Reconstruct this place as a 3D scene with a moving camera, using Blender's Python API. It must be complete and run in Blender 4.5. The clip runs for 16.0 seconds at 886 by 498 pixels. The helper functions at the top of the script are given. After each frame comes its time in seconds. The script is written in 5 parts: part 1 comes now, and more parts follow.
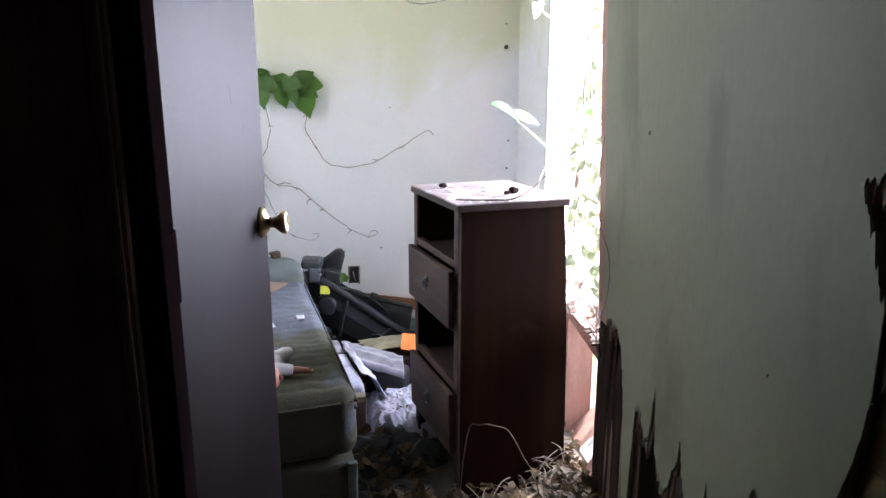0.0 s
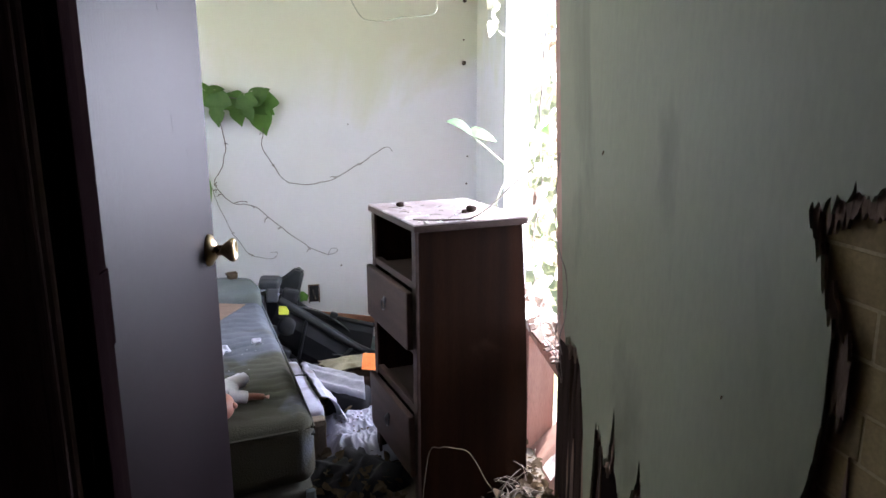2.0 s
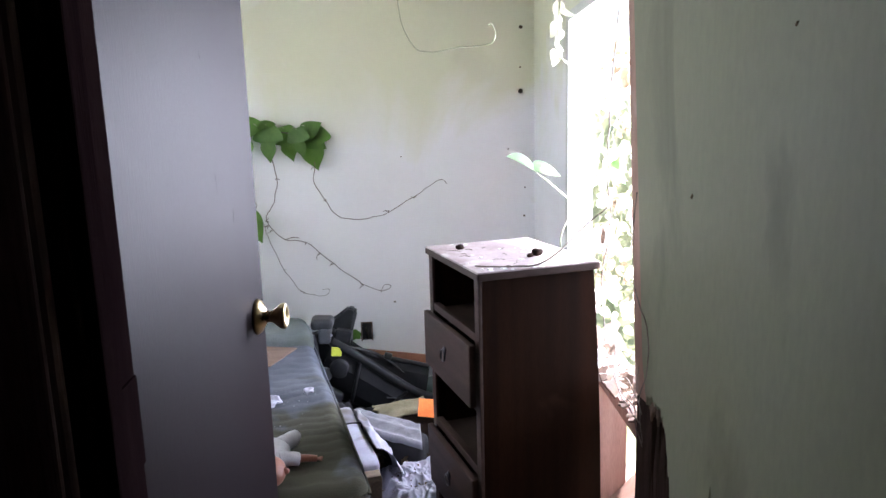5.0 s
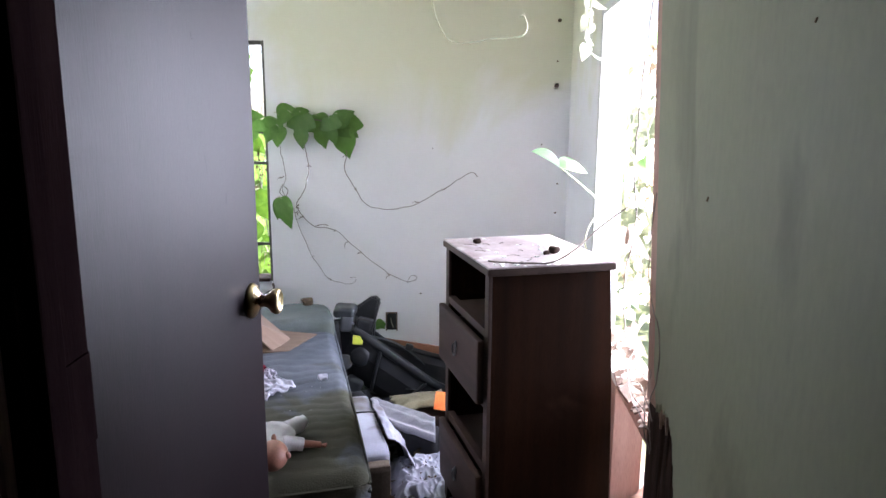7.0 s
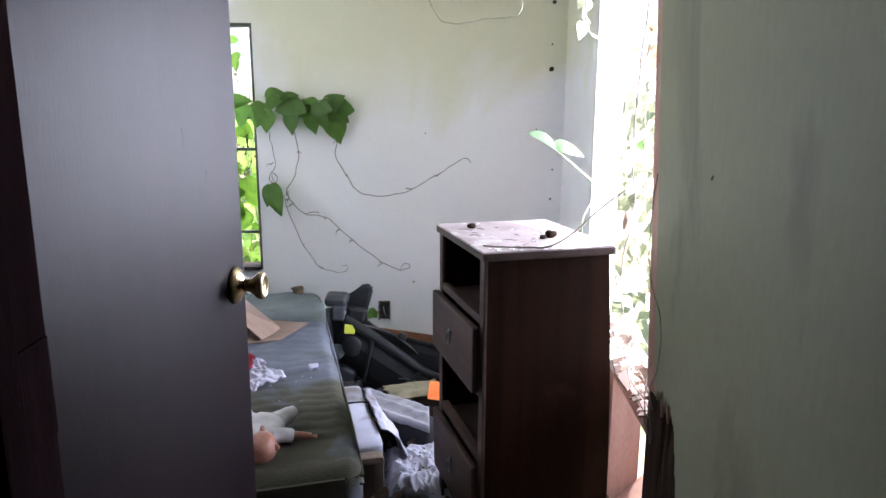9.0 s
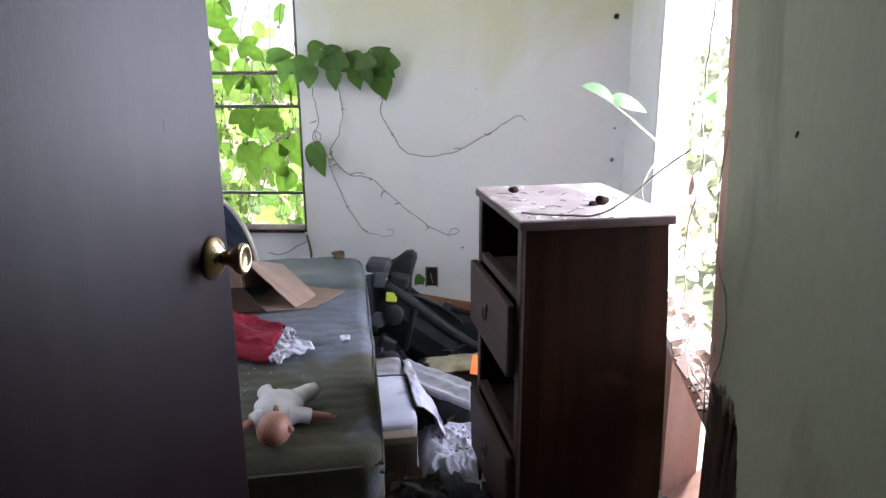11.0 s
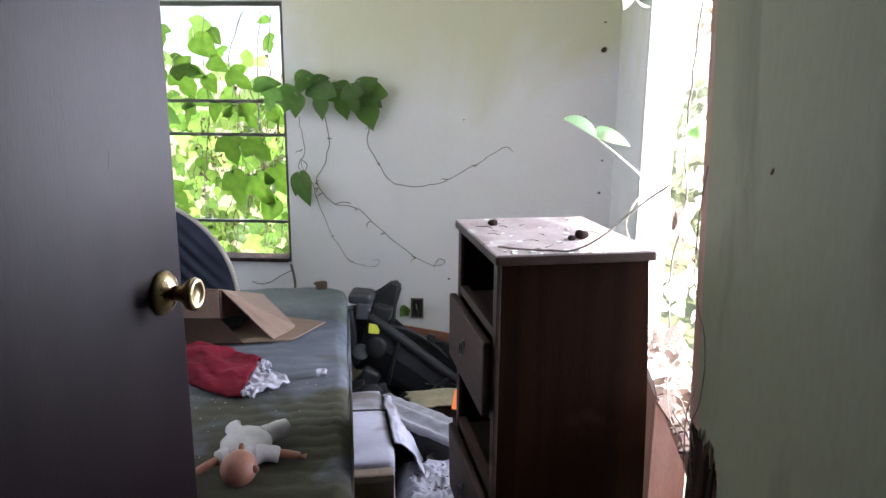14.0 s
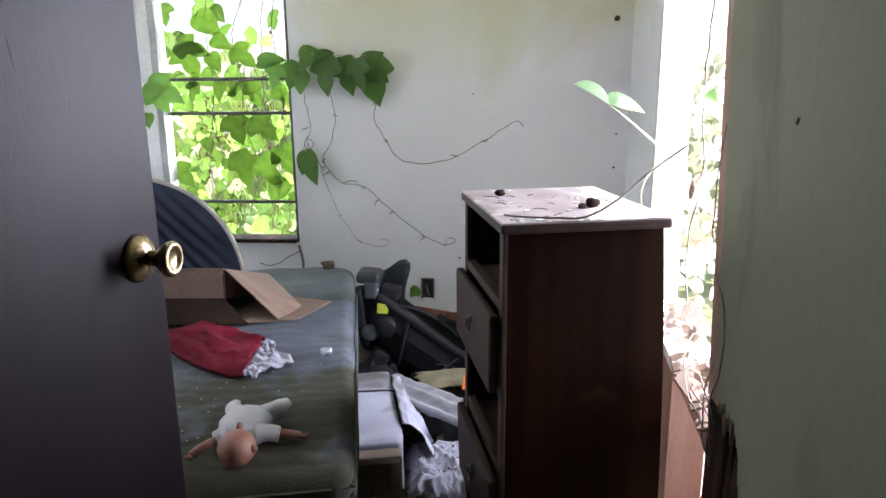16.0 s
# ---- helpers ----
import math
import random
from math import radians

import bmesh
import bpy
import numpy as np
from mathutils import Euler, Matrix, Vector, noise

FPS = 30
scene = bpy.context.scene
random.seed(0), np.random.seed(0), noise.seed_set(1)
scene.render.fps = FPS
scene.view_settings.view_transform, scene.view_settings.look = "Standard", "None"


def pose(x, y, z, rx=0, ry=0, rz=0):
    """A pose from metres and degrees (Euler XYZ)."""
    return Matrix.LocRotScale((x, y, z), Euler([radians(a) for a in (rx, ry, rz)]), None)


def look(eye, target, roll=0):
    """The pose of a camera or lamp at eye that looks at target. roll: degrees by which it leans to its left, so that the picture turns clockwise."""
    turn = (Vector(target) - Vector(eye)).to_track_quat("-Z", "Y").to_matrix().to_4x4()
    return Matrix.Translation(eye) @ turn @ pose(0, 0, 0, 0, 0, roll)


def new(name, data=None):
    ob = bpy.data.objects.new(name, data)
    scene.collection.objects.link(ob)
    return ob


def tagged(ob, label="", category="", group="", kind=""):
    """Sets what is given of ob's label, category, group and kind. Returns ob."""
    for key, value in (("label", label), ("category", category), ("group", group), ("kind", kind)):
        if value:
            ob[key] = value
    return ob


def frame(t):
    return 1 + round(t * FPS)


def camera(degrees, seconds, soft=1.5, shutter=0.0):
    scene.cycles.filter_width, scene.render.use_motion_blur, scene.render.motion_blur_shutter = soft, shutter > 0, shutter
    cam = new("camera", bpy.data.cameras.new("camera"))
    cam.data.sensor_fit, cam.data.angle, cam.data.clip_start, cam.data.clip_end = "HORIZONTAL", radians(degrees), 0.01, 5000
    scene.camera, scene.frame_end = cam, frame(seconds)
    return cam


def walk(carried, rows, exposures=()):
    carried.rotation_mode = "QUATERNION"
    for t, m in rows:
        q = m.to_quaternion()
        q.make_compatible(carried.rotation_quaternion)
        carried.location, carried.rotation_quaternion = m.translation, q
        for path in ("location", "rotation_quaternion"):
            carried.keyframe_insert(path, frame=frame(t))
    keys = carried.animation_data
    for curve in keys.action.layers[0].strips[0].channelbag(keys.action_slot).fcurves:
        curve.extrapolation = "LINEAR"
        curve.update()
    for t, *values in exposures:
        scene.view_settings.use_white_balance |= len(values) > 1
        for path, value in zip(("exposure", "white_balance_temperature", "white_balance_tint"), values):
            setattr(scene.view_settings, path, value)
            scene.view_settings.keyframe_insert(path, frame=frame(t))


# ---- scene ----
cam = camera(65.7, 16.0)
PATH = [
    (0, (0.12, 0.293, 1.269), (0.342, 2.228, 0.817), 0.0),
    (0.5, (0.121, 0.309, 1.281), (0.312, 2.254, 0.857), -0.4),
    (1, (0.129, 0.303, 1.29), (0.349, 2.249, 0.885), -1.0),
    (1.5, (0.142, 0.306, 1.291), (0.427, 2.243, 0.882), -0.1),
    (2, (0.145, 0.315, 1.29), (0.469, 2.243, 0.87), -0.3),
    (2.5, (0.139, 0.313, 1.294), (0.46, 2.247, 0.899), -0.5),
    (3, (0.142, 0.317, 1.298), (0.505, 2.247, 0.92), 0.0),
    (3.5, (0.138, 0.33, 1.317), (0.512, 2.261, 0.957), -0.3),
    (4, (0.136, 0.352, 1.319), (0.45, 2.292, 0.946), -0.8),
    (4.5, (0.139, 0.436, 1.324), (0.421, 2.381, 0.953), 1.1),
    (5, (0.13, 0.48, 1.334), (0.316, 2.439, 0.975), -1.6),
    (7.5, (0.235, 0.494, 1.323), (0.263, 2.454, 0.927), 0.1),
    (8, (0.243, 0.497, 1.31), (0.256, 2.453, 0.893), -0.8),
    (8.5, (0.221, 0.516, 1.303), (0.324, 2.468, 0.884), -0.3),
    (9, (0.215, 0.55, 1.301), (0.292, 2.507, 0.898), 0.2),
    (9.5, (0.253, 0.627, 1.285), (0.211, 2.576, 0.839), -1.4),
    (12, (0.303, 0.752, 1.273), (0.174, 2.68, 0.756), -0.0),
    (12.5, (0.298, 0.755, 1.278), (0.223, 2.695, 0.799), 0.4),
    (13, (0.281, 0.729, 1.299), (0.279, 2.686, 0.886), 1.5),
    (13.5, (0.298, 0.734, 1.296), (0.242, 2.691, 0.891), 1.6),
    (14, (0.345, 0.783, 1.276), (0.237, 2.733, 0.845), 0.5),
    (14.5, (0.376, 0.819, 1.254), (0.226, 2.769, 0.838), -0.1),
    (15, (0.39, 0.839, 1.23), (0.195, 2.78, 0.791), -1.8),
    (15.5, (0.381, 0.847, 1.218), (0.208, 2.775, 0.715), -0.7),
    (16, (0.369, 0.847, 1.226), (0.214, 2.785, 0.756), -0.5),
]
EXPOSURES = [(0.0, 2.12, 6200, 18), (2.5, 1.96, 6200, 18), (5.0, 1.93, 6200, 18), (9.0, 1.83, 6200, 17), (12.5, 1.64, 6300, 15), (16.0, 1.54, 6400, 14)]
walk(cam, [(t, look(eye, target, roll)) for t, eye, target, roll in PATH], EXPOSURES)

# ---- world, sun, exposure ----
world = bpy.data.worlds.new("sky")
scene.world = world
world.use_nodes = True
wn = world.node_tree.nodes
sky = wn.new("ShaderNodeTexSky")
sky.sky_type = "NISHITA"
sky.sun_disc = False
SUN_EL, SUN_AZ = radians(58), radians(50)
sky.sun_elevation, sky.sun_rotation = SUN_EL, SUN_AZ
wn["Background"].inputs["Strength"].default_value = 0.11
world.node_tree.links.new(sky.outputs["Color"], wn["Background"].inputs["Color"])

sun_data = bpy.data.lights.new("sun", "SUN")
sun_data.energy, sun_data.angle, sun_data.color = 4.0, radians(0.6), (1.0, 0.95, 0.86)
sun = new("sun", sun_data)
sun_dir = Vector((math.sin(SUN_AZ) * math.cos(SUN_EL), math.cos(SUN_AZ) * math.cos(SUN_EL), math.sin(SUN_EL)))
sun.matrix_world = look(sun_dir * 20, (0, 0, 0))


def sky_lamp(name, eye, target, sx, sy, watts, colour):
    """The sky's light that falls in at a window."""
    d = bpy.data.lights.new(name, "AREA")
    d.shape, d.size, d.size_y, d.energy, d.color = "RECTANGLE", sx, sy, watts, colour
    ob = new(name, d)
    ob.matrix_world = look(eye, target)
    return ob


sky_lamp("window_light", (-0.87, 5.1, 0.8), (-0.87, 3.9, 1.1), 2.0, 1.6, 82, (0.82, 0.865, 1.0))
sky_lamp("window_light", (2.0, 3.2, 1.1), (0.85, 2.9, 1.1), 2.0, 1.5, 290, (0.825, 0.86, 1.0))


# ---- materials ----
def rgb(c):
    return (*c, 1.0)


def mat(name, c1, c2, scale=6.0, fine=90.0, rough=0.7, bump=0.15, metal=0.0, stretch=(1, 1, 1), stain=None,
        stain_scale=2.0, stain_at=0.58, rand=0.0, stain_pos=None, trans=0.0, coat=0.0, spec=0.5, grain=0.35, rvar=0.0):
    m = bpy.data.materials.new(name)
    m.use_nodes = True
    nt = m.node_tree
    N, L = nt.nodes, nt.links
    bs = N["Principled BSDF"]
    co = N.new("ShaderNodeTexCoord")
    mp = N.new("ShaderNodeMapping")
    mp.inputs["Scale"].default_value = stretch
    L.new(co.outputs["Object"], mp.inputs["Vector"])
    big = N.new("ShaderNodeTexNoise")
    big.inputs["Scale"].default_value, big.inputs["Detail"].default_value = scale, 6
    L.new(mp.outputs[0], big.inputs["Vector"])
    small = N.new("ShaderNodeTexNoise")
    small.inputs["Scale"].default_value, small.inputs["Detail"].default_value = fine, 4
    L.new(mp.outputs[0], small.inputs["Vector"])
    ramp = N.new("ShaderNodeValToRGB")
    ramp.color_ramp.elements[0].position, ramp.color_ramp.elements[1].position = 0.32, 0.68
    ramp.color_ramp.elements[0].color, ramp.color_ramp.elements[1].color = rgb(c1), rgb(c2)
    L.new(big.outputs["Fac"], ramp.inputs["Fac"])
    mix = N.new("ShaderNodeMix")
    mix.data_type, mix.blend_type = "RGBA", "OVERLAY"
    mix.inputs["Factor"].default_value = grain
    L.new(ramp.outputs["Color"], mix.inputs["A"])
    L.new(small.outputs["Fac"], mix.inputs["B"])
    col = mix.outputs["Result"]
    if stain:
        sn = N.new("ShaderNodeTexNoise")
        sn.inputs["Scale"].default_value, sn.inputs["Detail"].default_value, sn.inputs["Distortion"].default_value = stain_scale, 8, 0.6
        L.new(mp.outputs[0] if max(stretch) < 1.5 else co.outputs["Object"], sn.inputs["Vector"])
        sr = N.new("ShaderNodeMapRange")
        sr.inputs["From Min"].default_value, sr.inputs["From Max"].default_value = stain_at, stain_at + 0.12
        src = sn.outputs["Fac"]
        if stain_pos:
            sx = N.new("ShaderNodeSeparateXYZ")
            L.new(co.outputs["Object"], sx.inputs[0])
            pr = N.new("ShaderNodeMapRange")
            pr.inputs["From Min"].default_value, pr.inputs["From Max"].default_value = stain_pos[1:]
            pr.inputs["To Min"].default_value, pr.inputs["To Max"].default_value = -0.12, 0.16
            L.new(sx.outputs[stain_pos[0]], pr.inputs["Value"])
            ad = N.new("ShaderNodeMath")
            L.new(src, ad.inputs[0])
            L.new(pr.outputs[0], ad.inputs[1])
            src = ad.outputs[0]
        L.new(src, sr.inputs["Value"])
        sm = N.new("ShaderNodeMix")
        sm.data_type = "RGBA"
        L.new(sr.outputs[0], sm.inputs["Factor"])
        L.new(col, sm.inputs["A"])
        sm.inputs["B"].default_value = rgb(stain)
        col = sm.outputs["Result"]
    if rand:
        oi = N.new("ShaderNodeObjectInfo")
        hs = N.new("ShaderNodeHueSaturation")
        mr = N.new("ShaderNodeMapRange")
        mr.inputs["To Min"].default_value, mr.inputs["To Max"].default_value = 1 - rand, 1 + rand
        L.new(oi.outputs["Random"], mr.inputs["Value"])
        L.new(mr.outputs[0], hs.inputs["Value"])
        L.new(col, hs.inputs["Color"])
        col = hs.outputs["Color"]
    L.new(col, bs.inputs["Base Color"])
    bs.inputs["Roughness"].default_value, bs.inputs["Metallic"].default_value = rough, metal
    if rvar:
        rr = N.new("ShaderNodeMapRange")
        rr.inputs["From Min"].default_value, rr.inputs["From Max"].default_value = 0.3, 0.7
        rr.inputs["To Min"].default_value, rr.inputs["To Max"].default_value = rough - rvar, rough + rvar
        L.new(big.outputs["Fac"], rr.inputs["Value"])
        L.new(rr.outputs[0], bs.inputs["Roughness"])
    bs.inputs["Coat Weight"].default_value = coat
    bs.inputs["Coat Roughness"].default_value = 0.3
    bs.inputs["Specular IOR Level"].default_value = spec
    if bump:
        bp = N.new("ShaderNodeBump")
        bp.inputs["Strength"].default_value, bp.inputs["Distance"].default_value = bump, 0.004
        L.new(small.outputs["Fac"], bp.inputs["Height"])
        L.new(bp.outputs[0], bs.inputs["Normal"])
    if trans:
        tr = N.new("ShaderNodeBsdfTranslucent")
        L.new(col, tr.inputs["Color"])
        ms = N.new("ShaderNodeMixShader")
        ms.inputs[0].default_value = trans
        L.new(bs.outputs[0], ms.inputs[1])
        L.new(tr.outputs[0], ms.inputs[2])
        L.new(ms.outputs[0], N["Material Output"].inputs["Surface"])
    return m


# The second colour turns the walls yellow-green in patches, more towards the top.
M_WALL = mat("painted_panel", (0.80, 0.81, 0.82), (0.86, 0.87, 0.885), 1.6, 60, 0.62, 0.06, stain=(0.72, 0.73, 0.56), stain_scale=1.1, stain_at=0.55, stain_pos=(2, 0.9, 1.75), grain=0.10)
# Pale panelling, its base darkened to stand in for shade; streaks are stains.
M_PANEL = mat("shaded_wall_panel", (0.172, 0.180, 0.113), (0.210, 0.218, 0.146), 1.7, 70, 0.6, 0.06, stretch=(1, 1, 0.35), stain=(0.118, 0.117, 0.075), stain_scale=3.0, stain_at=0.61, grain=0.12, rvar=0.12)
M_CORE = mat("torn_fibreboard", (0.10, 0.066, 0.046), (0.26, 0.175, 0.125), 18, 120, 0.95, 0.6, stretch=(1, 1, 0.3))
M_ROT = mat("rotten_wood", (0.018, 0.011, 0.009), (0.055, 0.034, 0.026), 16, 120, 0.95, 0.6, stretch=(3, 3, 0.3), spec=0.1)
M_CEIL = mat("ceiling_board", (0.55, 0.55, 0.47), (0.66, 0.66, 0.58), 2.0, 60, 0.85, 0.15, stain=(0.42, 0.38, 0.27), stain_scale=1.8)
M_FLOOR = mat("dirty_floor", (0.06, 0.05, 0.035), (0.16, 0.13, 0.095), 4.0, 60, 0.9, 0.5, stain=(0.035, 0.028, 0.02), stain_scale=3.0)
# Trim wood lightened in place of the faint light in the hall.
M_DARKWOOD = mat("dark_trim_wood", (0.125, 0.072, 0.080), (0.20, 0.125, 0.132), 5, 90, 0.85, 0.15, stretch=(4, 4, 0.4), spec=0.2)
# The frame's wood again, darkened because the jamb lies in shade.
M_JAMB = mat("shaded_jamb_wood", (0.009, 0.005, 0.006), (0.018, 0.011, 0.011), 5, 90, 1.0, 0.15, stretch=(4, 4, 0.4), spec=0.0)
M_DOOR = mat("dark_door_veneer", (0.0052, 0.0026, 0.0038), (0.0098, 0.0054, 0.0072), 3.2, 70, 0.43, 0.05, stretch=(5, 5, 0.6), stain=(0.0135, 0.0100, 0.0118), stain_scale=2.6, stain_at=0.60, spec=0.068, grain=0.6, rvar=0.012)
M_BRASS = mat("worn_brass", (0.40, 0.31, 0.17), (0.56, 0.45, 0.26), 20, 160, 0.34, 0.05, metal=1.0, rvar=0.08)
# Side panels much darker than drawer_wood: their shade is in the colour.
M_DRESSER = mat("shaded_stained_pine", (0.0092, 0.0037, 0.0017), (0.0198, 0.0080, 0.0036), 3, 80, 0.72, 0.15, stretch=(9, 9, 0.4), spec=0.03, stain=(0.032, 0.016, 0.009), stain_scale=5, stain_at=0.64, grain=0.5, rvar=0.12)
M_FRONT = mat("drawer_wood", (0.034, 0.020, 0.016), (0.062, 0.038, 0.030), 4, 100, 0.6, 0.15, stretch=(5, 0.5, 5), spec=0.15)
M_DUSTY = mat("dusty_top", (0.20, 0.150, 0.142), (0.36, 0.305, 0.30), 9, 140, 0.6, 0.2, stain=(0.56, 0.53, 0.51), stain_scale=6, stain_at=0.56)
M_INSIDE = mat("raw_dark_wood", (0.03, 0.018, 0.013), (0.055, 0.034, 0.025), 5, 90, 0.8, 0.2)
M_MATTRESS = mat("quilted_ticking", (0.046, 0.054, 0.068), (0.080, 0.090, 0.110), 7, 220, 0.9, 0.4, stain=(0.031, 0.030, 0.0145), stain_scale=4.2, stain_at=0.46, stain_pos=(1, 0.70, 0.42))
M_GREEN = mat("mouldy_fabric", (0.050, 0.064, 0.060), (0.086, 0.100, 0.097), 6, 200, 0.95, 0.4, stain=(0.042, 0.050, 0.036), stain_scale=3)
M_DARKGREEN = mat("damp_bed_side", (0.030, 0.031, 0.019), (0.056, 0.056, 0.036), 6, 180, 0.95, 0.4, stain=(0.022, 0.022, 0.015), stain_scale=3)
M_WHITE = mat("soiled_white_cloth", (0.28, 0.28, 0.335), (0.40, 0.40, 0.465), 6, 90, 0.9, 0.06, stain=(0.17, 0.15, 0.14), stain_scale=4, stain_at=0.58, grain=0.10)
M_GREY = mat("grey_cloth", (0.24, 0.24, 0.265), (0.34, 0.335, 0.36), 12, 150, 0.9, 0.35, stretch=(1, 6, 1))
M_RED = mat("red_fabric", (0.082, 0.0028, 0.009), (0.140, 0.005, 0.018), 9, 220, 0.9, 0.3, spec=0.2)
M_CARD = mat("cardboard", (0.115, 0.074, 0.052), (0.165, 0.110, 0.080), 5, 120, 0.85, 0.15, stretch=(1, 6, 1))
M_CARDDARK = mat("dark_cardboard", (0.012, 0.007, 0.005), (0.028, 0.017, 0.012), 5, 120, 0.95, 0.15, spec=0.1)
M_SKIN = mat("doll_vinyl", (0.22, 0.090, 0.060), (0.285, 0.128, 0.086), 6, 160, 0.5, 0.05, stain=(0.16, 0.075, 0.05), stain_scale=9, stain_at=0.62)
M_DOLLCLOTH = mat("doll_cloth", (0.44, 0.435, 0.455), (0.55, 0.545, 0.565), 10, 120, 0.9, 0.06, stain=(0.30, 0.29, 0.27), stain_scale=14, stain_at=0.62, grain=0.12)
M_BLACKCLOTH = mat("black_upholstery", (0.008, 0.009, 0.011), (0.019, 0.020, 0.024), 9, 220, 0.8, 0.3)
M_BLACKPLASTIC = mat("grey_black_plastic", (0.021, 0.024, 0.027), (0.046, 0.050, 0.053), 9, 160, 0.42, 0.1)
M_SEATARM = mat("black_moulded_plastic", (0.012, 0.013, 0.015), (0.03, 0.032, 0.034), 9, 160, 0.45, 0.1, spec=0.3)
M_GREYPLASTIC = mat("grey_plastic", (0.050, 0.055, 0.060), (0.085, 0.092, 0.097), 9, 160, 0.5, 0.1)
M_NAVY = mat("navy_quilt", (0.010, 0.013, 0.022), (0.022, 0.027, 0.042), 7, 200, 0.9, 0.3, spec=0.2)
M_RIM = mat("beige_rim", (0.20, 0.19, 0.155), (0.29, 0.27, 0.23), 9, 160, 0.8, 0.2)
M_YELLOW = mat("yellow_label", (0.62, 0.68, 0.06), (0.72, 0.76, 0.10), 20, 200, 0.6, 0.05)
M_ORANGE = mat("orange_plastic", (0.80, 0.17, 0.03), (0.90, 0.23, 0.05), 12, 160, 0.6, 0.05)
M_BOARD = mat("reddish_board", (0.26, 0.11, 0.06), (0.36, 0.17, 0.10), 5, 100, 0.6, 0.15, stretch=(0.4, 5, 5))
M_PINK = mat("pinkish_stud", (0.30, 0.165, 0.125), (0.41, 0.26, 0.21), 4, 90, 0.8, 0.25, stretch=(5, 5, 0.4), stain=(0.50, 0.41, 0.37), stain_scale=4)
M_BRICK = mat("brown_brick", (0.20, 0.142, 0.064), (0.265, 0.195, 0.092), 9, 120, 0.9, 0.2, rand=0.12)
M_MORTAR = mat("mortar", (0.29, 0.225, 0.125), (0.37, 0.295, 0.175), 14, 150, 0.95, 0.3)
M_ALU = mat("weathered_aluminium", (0.34, 0.35, 0.33), (0.46, 0.47, 0.45), 10, 120, 0.55, 0.1, metal=0.4)
M_DARKBAR = mat("dark_window_bar", (0.06, 0.065, 0.05), (0.12, 0.12, 0.10), 10, 120, 0.6, 0.1, metal=0.2)
M_TRIM = mat("white_trim", (0.62, 0.63, 0.60), (0.74, 0.75, 0.72), 4, 90, 0.6, 0.1, stain=(0.45, 0.44, 0.38), stain_scale=4, stain_at=0.62)
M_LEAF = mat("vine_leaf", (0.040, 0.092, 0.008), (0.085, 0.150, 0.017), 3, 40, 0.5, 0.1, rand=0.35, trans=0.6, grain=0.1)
# Lit copy of vine_leaf: sunlight is put into the lighter green.
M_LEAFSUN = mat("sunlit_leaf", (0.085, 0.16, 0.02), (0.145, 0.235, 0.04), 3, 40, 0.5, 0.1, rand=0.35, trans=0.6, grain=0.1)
M_LEAFROOM = mat("indoor_vine_leaf", (0.088, 0.205, 0.030), (0.135, 0.275, 0.052), 3, 40, 0.5, 0.1, rand=0.25, trans=0.4, grain=0.1)
# Leaf green paled so that the overexposure outside is in its colour.
M_PALE = mat("pale_leaf", (0.34, 0.36, 0.23), (0.48, 0.48, 0.35), 3, 40, 0.5, 0.2, rand=0.2, trans=0.5)
M_SHOOT = mat("young_leaf", (0.13, 0.24, 0.09), (0.21, 0.33, 0.15), 3, 40, 0.5, 0.1, rand=0.15, trans=0.5, grain=0.1)
# Lightest green of all, carrying the sun on the far bushes in its colour.
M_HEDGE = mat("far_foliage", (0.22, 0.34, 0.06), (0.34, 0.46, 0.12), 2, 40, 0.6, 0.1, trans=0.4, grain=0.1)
M_TWIG = mat("dry_vine", (0.13, 0.11, 0.095), (0.23, 0.20, 0.17), 20, 120, 0.9, 0.3)
M_PALESTEM = mat("pale_tendril", (0.40, 0.42, 0.28), (0.52, 0.54, 0.38), 20, 120, 0.7, 0.2)
M_DEAD = mat("dead_leaf", (0.065, 0.044, 0.023), (0.135, 0.095, 0.052), 14, 100, 0.9, 0.3, rand=0.35, trans=0.35)
# Lighter copy of dead_leaf, the sun at the east window in its colour.
M_DEADSUN = mat("sunlit_dead_leaf", (0.19, 0.145, 0.115), (0.34, 0.27, 0.22), 14, 100, 0.9, 0.3, rand=0.3, trans=0.2)
M_STRAW = mat("dry_litter", (0.075, 0.056, 0.034), (0.15, 0.118, 0.078), 14, 100, 0.9, 0.3, rand=0.4)
M_GRASS = mat("rough_grass", (0.22, 0.24, 0.11), (0.32, 0.33, 0.17), 3, 40, 0.9, 0.6)
M_BLACK = mat("black_scrap", (0.010, 0.010, 0.012), (0.03, 0.03, 0.033), 9, 120, 0.85, 0.3)
M_BLUE = mat("blue_scrap", (0.05, 0.075, 0.16), (0.09, 0.12, 0.24), 9, 120, 0.8, 0.3)


# ---- mesh helpers ----
def mesh_of(bm, name, material, smooth=False):
    me = bpy.data.meshes.new(name)
    bm.normal_update()
    bm.to_mesh(me)
    bm.free()
    for m in material if isinstance(material, (list, tuple)) else [material]:
        me.materials.append(m)
    if smooth:
        me.polygons.foreach_set("use_smooth", [True] * len(me.polygons))
    return me


def part(name, bm, material, parent=None, label="", smooth=False):
    """One mesh object from a bmesh, under a thing or a part."""
    ob = new(name, mesh_of(bm, name, material, smooth))
    ob.parent = parent
    return tagged(ob, label)


def thing(name, label, category, m=None, group=""):
    ob = new(name)
    ob.empty_display_size = 0.1
    ob.matrix_basis = m or Matrix()
    return tagged(ob, label, category, group)


